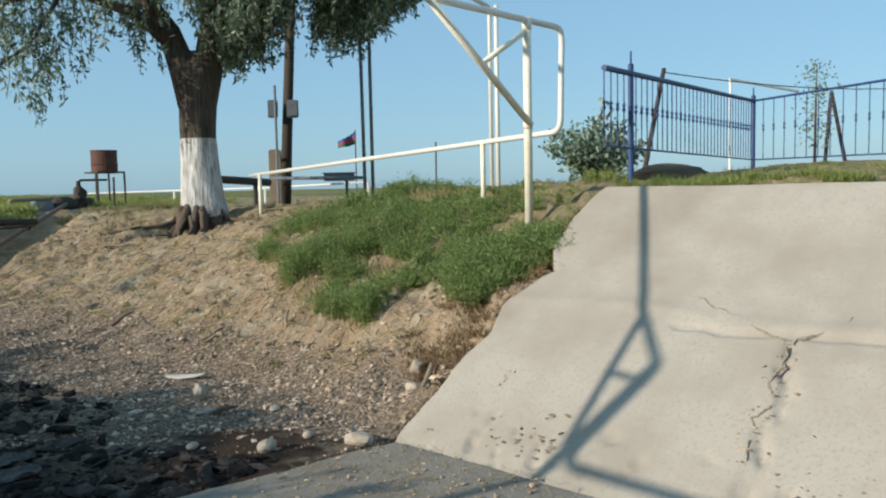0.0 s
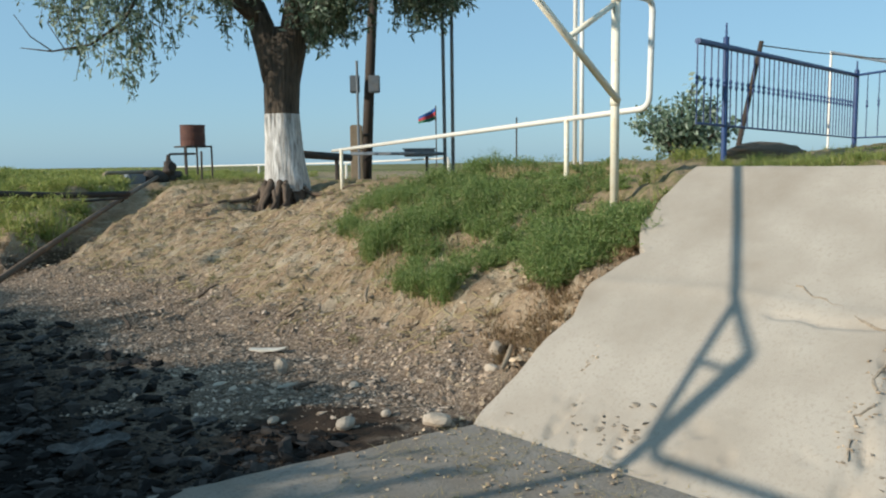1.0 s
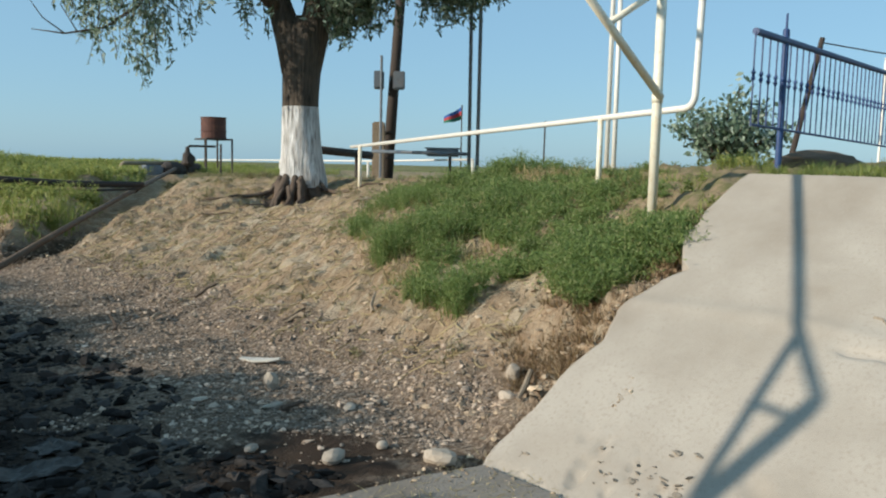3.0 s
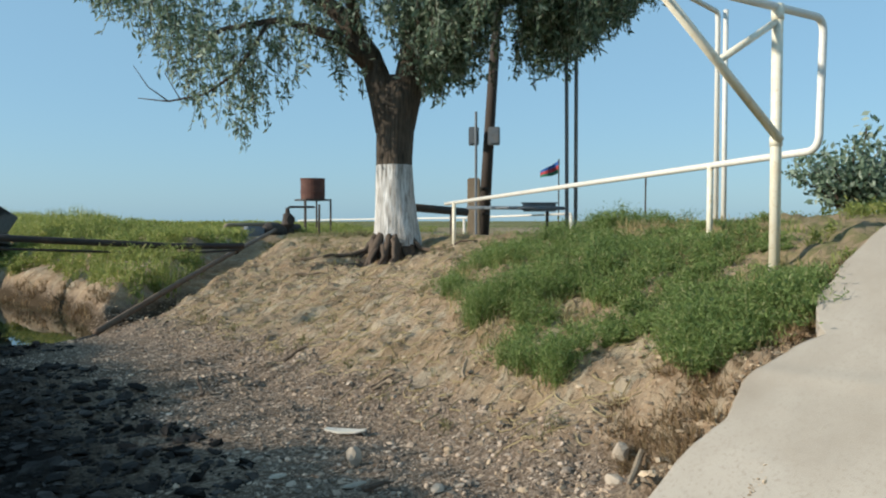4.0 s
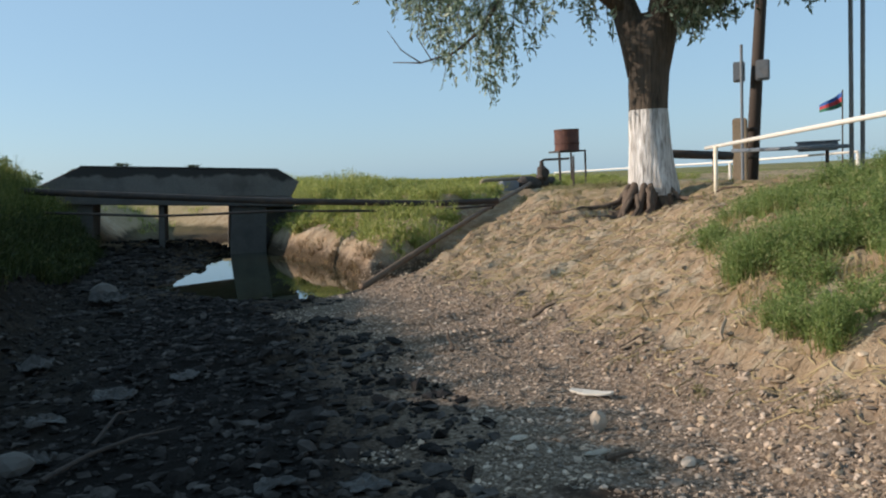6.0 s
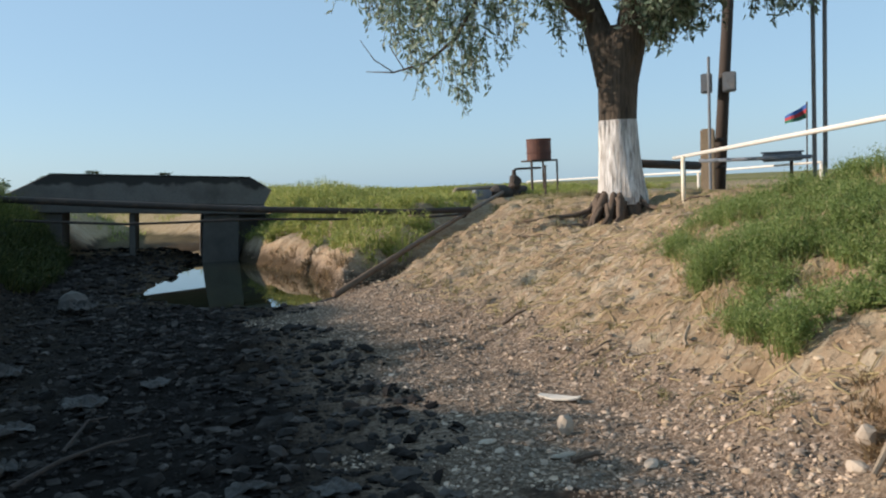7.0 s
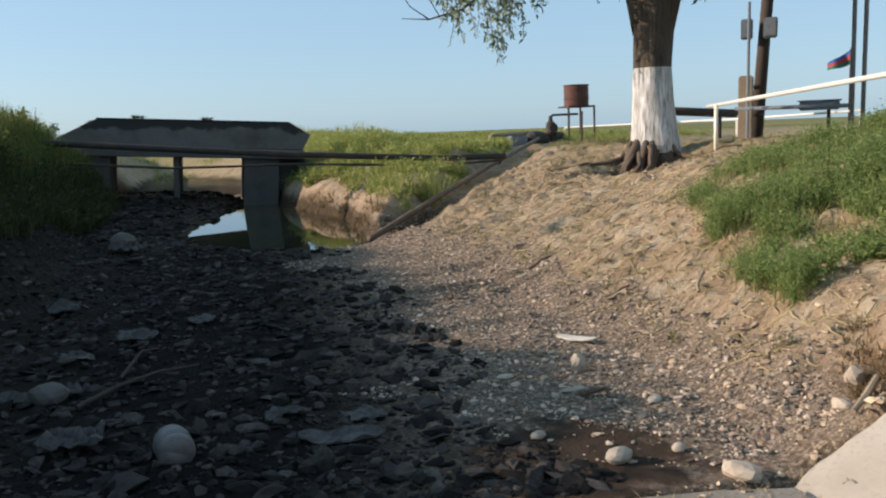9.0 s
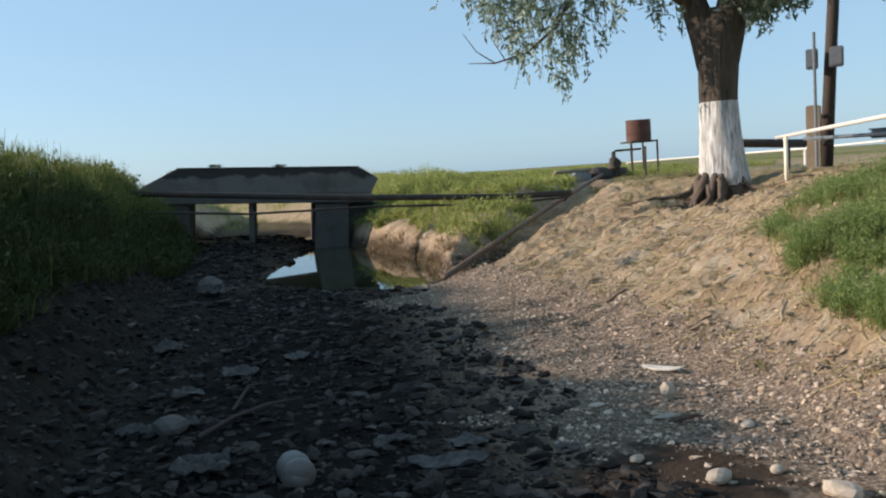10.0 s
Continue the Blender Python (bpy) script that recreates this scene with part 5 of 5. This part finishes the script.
part("post", box((q.x - 0.016, q.y - 0.016, 1.5), (q.x + 0.016, q.y + 0.016, 3.32), 0.004), WHITE_PIPE, white_frame)
q2 = polar(72.2, 14.6)
part("stay", tube([(q.x, q.y, 3.30), (q2.x, q2.y, 2.98)], 0.022, 8), GREY_PIPE, white_frame)
af = empty("wooden_trestle", "dark weathered trestle of two leaning poles", "trestle")
a0, a1, a2 = polar(74.1, 13.6, 2.85), polar(73.75, 13.6, 1.62), polar(75.1, 13.5, 1.62)
part("pole", tube([a1, a0], 0.028, 8), POLE_WOOD, af)
part("pole", tube([a2, a0], 0.028, 8), POLE_WOOD, af)
sap = empty("sapling", "thin young tree with sparse leaves behind the fence", "tree")
s0 = polar(73.2, 13.0)
part("trunk", tube([(s0.x, s0.y, 1.5), (s0.x, s0.y, 2.3), (s0.x + 0.04, s0.y, 3.2)], [0.025, 0.018, 0.006], 8), ROOT, sap)
r9 = np.random.default_rng(9)
cs = np.stack([s0.x + r9.normal(0, 0.12, 420), s0.y + r9.normal(0, 0.12, 420), r9.uniform(2.0, 3.25, 420)], -1)
dd = r9.normal(0, 1, (420, 3))
dd /= np.linalg.norm(dd, axis=1)[:, None]
ss = np.cross(dd, r9.normal(0, 1, (420, 3)))
ss /= np.linalg.norm(ss, axis=1)[:, None]
vv = np.stack([cs, cs + dd * 0.03 + ss * 0.014, cs + dd * 0.06, cs + dd * 0.03 - ss * 0.014], 1).reshape(-1, 3)
tagged(mesh_object("crown", vv, (np.arange(420)[:, None] * 4 + np.array([[0, 1, 2, 3]])).tolist(), LEAF, sap), kind="stuff")


# ---- loose things on the bed ----
def stone(x, y, size, seed, label, turn=0.0, material=STONE, category="stone", sink=0.3, rough=0.3, group=""):
    own = clump(seed, size, rough, 2)
    bmesh.ops.transform(own, matrix=Matrix.Translation((x, y, ground_z(x, y) + size[2] * (1 - sink))) @ Matrix.Rotation(radians(turn), 4, "Z"), verts=own.verts)
    return tagged(part(category.replace(" ", "_"), own, material), label, category, group)


stone(2.80, 3.93, (0.075, 0.052, 0.042), 1, "smooth pale oval pebble on the gravel", 20, rough=0.12)
stone(4.16, 3.98, (0.05, 0.045, 0.06), 2, "pale broken stone on the clay slope", 40)
stone(3.97, 3.85, (0.065, 0.04, 0.03), 3, "flat pale stone on the clay slope", 70)
stone(3.23, 5.35, (0.055, 0.04, 0.075), 4, "pale pointed stone standing in the gravel", 10)
stone(3.14, 3.97, (0.036, 0.03, 0.026), 5, "small pale pebble on the gravel", 0, rough=0.15)
stone(2.72, 5.36, (0.06, 0.035, 0.015), 6, "thin pale flake of stone", 15)
stone(2.55, 4.34, (0.05, 0.034, 0.024), 7, "small grey pebble on the gravel", 30, rough=0.15)
stone(3.01, 4.93, (0.075, 0.025, 0.018), 8, "narrow pale chip of stone", 0)
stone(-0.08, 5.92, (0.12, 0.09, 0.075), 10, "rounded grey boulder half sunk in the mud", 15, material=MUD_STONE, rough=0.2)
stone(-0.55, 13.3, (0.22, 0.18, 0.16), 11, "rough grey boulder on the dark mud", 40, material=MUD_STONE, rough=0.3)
stone(3.40, 4.66, (0.08, 0.04, 0.02), 9, "narrow pale chip of stone", 50)
lump = clump(14, (0.105, 0.055, 0.05), 0.22, 2)
for v in lump.verts:
    v.co = Vector((max(-0.1, min(0.085, v.co.x)), v.co.y, max(-0.03, min(0.042, v.co.z)) + 0.035))
bmesh.ops.transform(lump, matrix=Matrix.Translation((3.22, 3.58, 0.0)) @ Matrix.Rotation(radians(-62), 4, "Z"), verts=lump.verts)
tagged(part("broken_brick", lump, STONE), "pale broken concrete block lying by the apron", "brick")
board = box((-0.19, -0.06, 0), (0.19, 0.06, 0.014), 0.005)
bmesh.ops.subdivide_edges(board, edges=[e for e in board.edges if abs(e.verts[0].co.x - e.verts[1].co.x) > 0.2], cuts=9, use_grid_fill=True)
for v in board.verts:
    q = v.co.x / 0.19
    v.co.y = v.co.y * (1 - 0.62 * q * q) + 0.012 * noise.noise(Vector((q * 2.3, 0.4, v.co.y * 9)))
    v.co.z += 0.012 * q * q
bmesh.ops.transform(board, matrix=Matrix.Translation((3.53, 6.07, ground_z(3.53, 6.07) + 0.006)) @ Matrix.Rotation(radians(-54), 4, "Z") @ Matrix.Rotation(radians(-3), 4, "Y") @ Matrix.Diagonal((0.88, 1, 1, 1)), verts=board.verts)
tagged(part("pale_board", board, BLEACHED), "short pale flat board lying on the gravel", "board")
tagged(part("stick", tube([(4.19, 3.86, ground_z(4.19, 3.86) + 0.05), (4.03, 3.76, ground_z(4.03, 3.76) + 0.04), (3.87, 3.66, ground_z(3.87, 3.66) + 0.03)], [0.016, 0.018, 0.012], 7, 0.1), DRY_WOOD), "dry forked stick leaning on the clay slope", "stick")

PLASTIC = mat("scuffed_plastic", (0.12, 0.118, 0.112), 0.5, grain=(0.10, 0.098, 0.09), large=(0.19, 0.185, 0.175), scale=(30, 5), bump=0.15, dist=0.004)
jar = empty("plastic_jar", "scuffed whitish plastic jar lying on the mud", "jar")
jm = Matrix.Translation((0.74, 4.68, 0.08)) @ Matrix.Rotation(radians(15), 4, "Z") @ Matrix.Rotation(radians(95), 4, "X")
body = tube([(0, 0, z) for z in (0.088, 0.09, 0.098, 0.1, 0.09, 0.06, 0.055, 0.045, 0.04, -0.03, -0.07, -0.09)], [0.062, 0.072, 0.076, 0.084, 0.091, 0.092, 0.086, 0.086, 0.092, 0.093, 0.084, 0.055], 26)
bmesh.ops.transform(body, matrix=jm, verts=body.verts)
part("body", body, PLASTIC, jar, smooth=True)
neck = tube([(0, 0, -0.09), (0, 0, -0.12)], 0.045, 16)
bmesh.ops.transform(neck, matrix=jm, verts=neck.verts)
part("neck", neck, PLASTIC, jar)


def crumpled(x, y, size, seed, label, category, material):
    """A creased sheet with two sides, lying on the mud."""
    n = 14
    r = random.Random(seed)
    off = Vector((r.uniform(0, 50), r.uniform(0, 50), 0))
    vs = []
    for side in (0, 1):
        for i in range(n + 1):
            for j in range(n + 1):
                a, b = i / n * 2 - 1, j / n * 2 - 1
                k = 1 / max(1.0, 1.15 * math.hypot(a, b)) * (1 + 0.5 * noise.noise(Vector((a, b, 3.0)) * 1.1 + off))
                h = size[2] * (0.35 + 0.65 * abs(noise.noise(Vector((a * 2.2, b * 2.2, 0)) + off)) * 2 * (1 - 0.5 * (a * a + b * b)))
                px_, py_ = x + size[0] * a * k, y + size[1] * b * k
                vs.append((px_, py_, ground_z(px_, py_) + max(0.004, h) + (0.004 if side == 0 else 0)))
    fs, m = [], (n + 1) ** 2
    for i in range(n):
        for j in range(n):
            q = i * (n + 1) + j
            fs += [(q, q + n + 1, q + n + 2, q + 1), (m + q, m + q + 1, m + q + n + 2, m + q + n + 1)]
    return tagged(mesh_object(category.replace(" ", "_"), vs, fs, material), label, category)


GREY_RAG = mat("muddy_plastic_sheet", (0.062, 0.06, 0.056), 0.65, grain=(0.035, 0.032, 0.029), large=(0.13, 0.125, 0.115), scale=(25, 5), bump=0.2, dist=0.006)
GREY_RAG.node_tree.nodes["Principled BSDF"].inputs["Specular IOR Level"].default_value = 0.25
BAG = [(1.56, 4.68, 0.22, 0.13, 0.06), (0.25, 4.95, 0.17, 0.13, 0.13), (-0.30, 5.95, 0.15, 0.10, 0.07), (0.02, 6.05, 0.12, 0.10, 0.10), (-0.50, 8.6, 0.20, 0.22, 0.14), (0.27, 7.45, 0.18, 0.16, 0.08), (-0.40, 12.9, 0.25, 0.25, 0.2), (1.31, 5.1, 0.16, 0.09, 0.06), (1.75, 5.0, 0.14, 0.12, 0.05), (-0.1, 6.95, 0.16, 0.1, 0.06), (0.75, 7.9, 0.15, 0.14, 0.06)]
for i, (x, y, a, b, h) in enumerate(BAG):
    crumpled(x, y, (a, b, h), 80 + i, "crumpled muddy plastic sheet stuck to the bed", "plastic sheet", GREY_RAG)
tagged(part("fallen_branch", tube([(0.12, 5.65, 0.03), (0.32, 5.95, 0.05), (0.55, 6.15, 0.06), (0.78, 6.30, 0.04)], [0.016, 0.014, 0.010, 0.006], 7, 0.1), POLE_WOOD), "thin dark fallen branch on the mud", "branch")
tagged(part("fallen_branch", tube([(0.30, 6.2, 0.03), (0.40, 6.6, 0.10), (0.50, 6.8, 0.06)], [0.012, 0.010, 0.005], 7, 0.1), POLE_WOOD), "thin dark fallen branch on the mud", "branch")
TWIG = [(3.02, 7.79, 0.03, 0.16, 1), (3.41, 7.99, 0.16, 0.05, 0), (4.02, 6.62, 0.2, -0.05, 0), (4.4, 5.8, 0.12, 0.16, 1), (4.05, 8.4, 0.25, 0.0, 0), (4.2, 6.5, -0.15, 0.1, 0), (3.0, 4.8, 0.22, 0.03, 0), (6.9, 9.8, 0.35, -0.2, 0), (5.9, 12.4, 0.3, -0.5, 0), (5.4, 9.6, 0.2, -0.4, 0)]
for i, (x, y, dx, dy, up) in enumerate(TWIG):
    pts = []
    for k in range(5):
        t = k / 4
        a, b = x + dx * t + 0.02 * math.sin(6 * t + i), y + dy * t
        pts.append((a, b, ground_z(a, b) + 0.025 + (0.12 * t if up else 0.015 * math.sin(3 * t))))
    tagged(part("twig", tube(pts, [0.018, 0.017, 0.014, 0.011, 0.006], 6, 0.2, seed=i), DRY_WOOD if i % 2 else ROOT), "bleached broken twig on the dry ground", "twig", "twigs on the bank")


# ---- gravel, clods and rootlets ----
def pebbles(name, px, py, size, material, label, seed, flat=0.6, category="gravel", level=None):
    """Small angular lumps half sunk in the ground."""
    r = np.random.default_rng(seed)
    base = bmesh.new()
    bmesh.ops.create_icosphere(base, subdivisions=1, radius=1.0)
    bv = np.array([v.co[:] for v in base.verts])
    bf = np.array([[v.index for v in f.verts] for f in base.faces])
    base.free()
    n, m = len(px), len(bv)
    v = bv[None] * (1 + 0.38 * r.normal(0, 1, (n, m, 1)).clip(-1, 1))
    sc = size[:, None, None] * np.stack([r.uniform(0.7, 1.5, n), r.uniform(0.6, 1.1, n), flat * r.uniform(0.5, 1.2, n)], -1)[:, None, :]
    v = v * sc
    a, tip = r.uniform(0, 2 * np.pi, n), r.normal(0, 0.35, n)
    ct, st = np.cos(tip)[:, None], np.sin(tip)[:, None]
    y2, z2 = v[..., 1] * ct - v[..., 2] * st, v[..., 1] * st + v[..., 2] * ct
    ca, sa = np.cos(a)[:, None], np.sin(a)[:, None]
    out = np.stack([v[..., 0] * ca - y2 * sa + px[:, None], v[..., 0] * sa + y2 * ca + py[:, None], z2 + ((land(px, py) if level is None else level) + size * flat * 0.35)[:, None]], -1)
    f = bf[None] + (np.arange(n) * m)[:, None, None]
    return stuff(name, [(out.reshape(-1, 3), f.reshape(-1, 3))], material, label, category)


def spread(n, x0, x1, y0, y1, power, seed):
    r = np.random.default_rng(seed)
    return r.uniform(x0, x1, n), y0 + (y1 - y0) * r.uniform(0, 1, n) ** power


px, py = spread(64000, -0.9, 4.3, 3.4, 14.0, 1.6, 101)
ok = ~((py < 3.75) & (px > 0.8)) & (land(px, py, False) < 0.3) & (px + 1.6 * fbm(px, py, 1.1, 3, 90) > 2.35) & ((np.hypot(px - 2.62, py - 4.0) + 0.5 * fbm(px, py, 3.0, 3, 91) > 0.55) | (rng.uniform(0, 1, len(px)) < 0.10))
px, py = px[ok], py[ok]
pebbles("bed_gravel", px, py, np.random.default_rng(102).gamma(2.2, 0.0036, len(px)).clip(0.004, 0.028), CLOD, "grey-brown gravel and dried mud flakes on the canal bed", 103)
# clods left of the gravel's edge use the shade-darkened material
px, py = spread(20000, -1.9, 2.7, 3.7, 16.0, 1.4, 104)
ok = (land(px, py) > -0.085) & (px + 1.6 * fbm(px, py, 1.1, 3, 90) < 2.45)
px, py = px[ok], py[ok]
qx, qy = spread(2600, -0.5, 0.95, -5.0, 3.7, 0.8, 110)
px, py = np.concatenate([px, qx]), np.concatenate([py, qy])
pebbles("mud_clods", px, py, np.random.default_rng(105).gamma(1.5, 0.0115, len(px)).clip(0.007, 0.085), SHADE_MUD, "dark clods and curled mud plates on the shaded bed", 106, 0.5)
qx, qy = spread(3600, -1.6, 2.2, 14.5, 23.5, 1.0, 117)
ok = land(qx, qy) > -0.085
pebbles("mud_lumps", qx[ok], qy[ok], np.random.default_rng(118).gamma(1.8, 0.02, int(ok.sum())).clip(0.015, 0.12), SHADE_MUD, "dark mud lumps and rubble before the bridge", 119, 0.45)
px, py = spread(14000, 3.5, 8.0, 3.5, 15.5, 1.3, 107)
qx, qy = spread(5000, 2.1, 6.5, 12.5, 21.0, 1.0, 112)
px, py = np.concatenate([px, qx]), np.concatenate([py, qy])
h = land(px, py, False)
ok = (h > 0.02) & (h < 1.2) & ~inside(px, py, PATCH)
px, py = px[ok], py[ok]
pebbles("clay_clods", px, py, np.random.default_rng(108).gamma(1.6, 0.0058, len(px)).clip(0.004, 0.028), CLAY_CLOD, "crumbling tan clay lumps on the bank", 109, 0.6)


def strands(n, seed):
    """Pale rootlets and stems lying down the bank."""
    r = np.random.default_rng(seed)
    px, py = r.uniform(3.9, 7.6, n), r.uniform(4.2, 14.5, n)
    h = land(px, py, False)
    ok = (h > 0.15) & (h < 1.15)
    px, py = px[ok], py[ok]
    n = len(px)
    a, ln, w = r.normal(3.5, 0.9, n), r.uniform(0.05, 0.3, n), r.uniform(0.0015, 0.004, n)
    rows = []
    for k in range(5):
        t = k / 4
        cx, cy = px + np.cos(a + 0.5 * np.sin(3 * t + a)) * ln * t, py + np.sin(a + 0.5 * np.sin(3 * t + a)) * ln * t
        cz = land(cx, cy) + 0.012
        for s, dz in ((-1, 0.0), (0, 0.007), (1, 0.0)):
            rows.append(np.stack([cx - np.sin(a) * w * s, cy + np.cos(a) * w * s, cz + dz], -1))
    v = np.stack(rows, 1)
    base = np.arange(n)[:, None] * 15
    f = np.concatenate([base + np.array([[3 * k + j, 3 * k + j + 1, 3 * k + j + 4, 3 * k + j + 3]]) for k in range(4) for j in (0, 1)])
    return v.reshape(-1, 3), f


stuff("rootlets", [strands(1700, 115)], STRAW, "pale exposed rootlets hanging down the clay bank", "roots")
r13 = np.random.default_rng(130)
px, py = r13.uniform(1.3, 3.38, 2600), r13.uniform(0.6, 3.55, 2600)
ok = (r13.uniform(0, 1, 2600) < np.clip((px - 1.4) / 1.7, 0.08, 1)) & (fbm(px, py, 1.8, 3, 92) > -0.12)
px, py = px[ok], py[ok]
pebbles("apron_crumbs", px, py, r13.gamma(1.8, 0.0035, len(px)).clip(0.003, 0.016), CLAY_CLOD, "brown crumbs and grit on the concrete apron", 131, 0.5, level=0.02 + 0 * px)
px, py = r13.uniform(2.2, 3.45, 260), r13.uniform(0.8, 3.5, 260)
stuff("apron_straw", [blades(px, py, 0.02 + 0 * px, 5, 0.012, 0.14, 0.006, 132)], STRAW, "dry straw blown along the foot of the lining", "grass")
r12 = np.random.default_rng(120)
px = r12.uniform(3.72, 4.5, 80)
py = 1.47 + r12.normal(0, 0.045, 80)
size = r12.gamma(2.0, 0.003, 80).clip(0.003, 0.013)
pebbles("concrete_crumbs", px, py, size, CLAY_CLOD, "brown crumbs of broken concrete along the joint", 121, 0.5, level=0.6 * (px - 3.4) + 0.002)
px, py = 3.50 + np.abs(r12.normal(0, 0.16, 420)), r12.uniform(0.2, 3.3, 420)
ok = fbm(px * 0.6, py, 2.2, 3, 93) > 0.02
px, py = px[ok], py[ok]
pebbles("concrete_flakes", px, py, r12.gamma(2.0, 0.0045, len(px)).clip(0.004, 0.02), CRUMB, "flakes of scaled concrete along the foot of the lining", 123, 0.3, level=0.6 * (px - 3.4) + 0.001)
px, py = 3.98 + r12.normal(0, 0.05, 26), 3.04 + r12.normal(0, 0.02, 26)
pebbles("soil_crumbs", px, py, r12.gamma(2.0, 0.004, 26).clip(0.004, 0.016), CLAY_CLOD, "brown soil crumbs scattered on the concrete", 122, 0.45, level=0.6 * (px - 3.4) + 0.002)
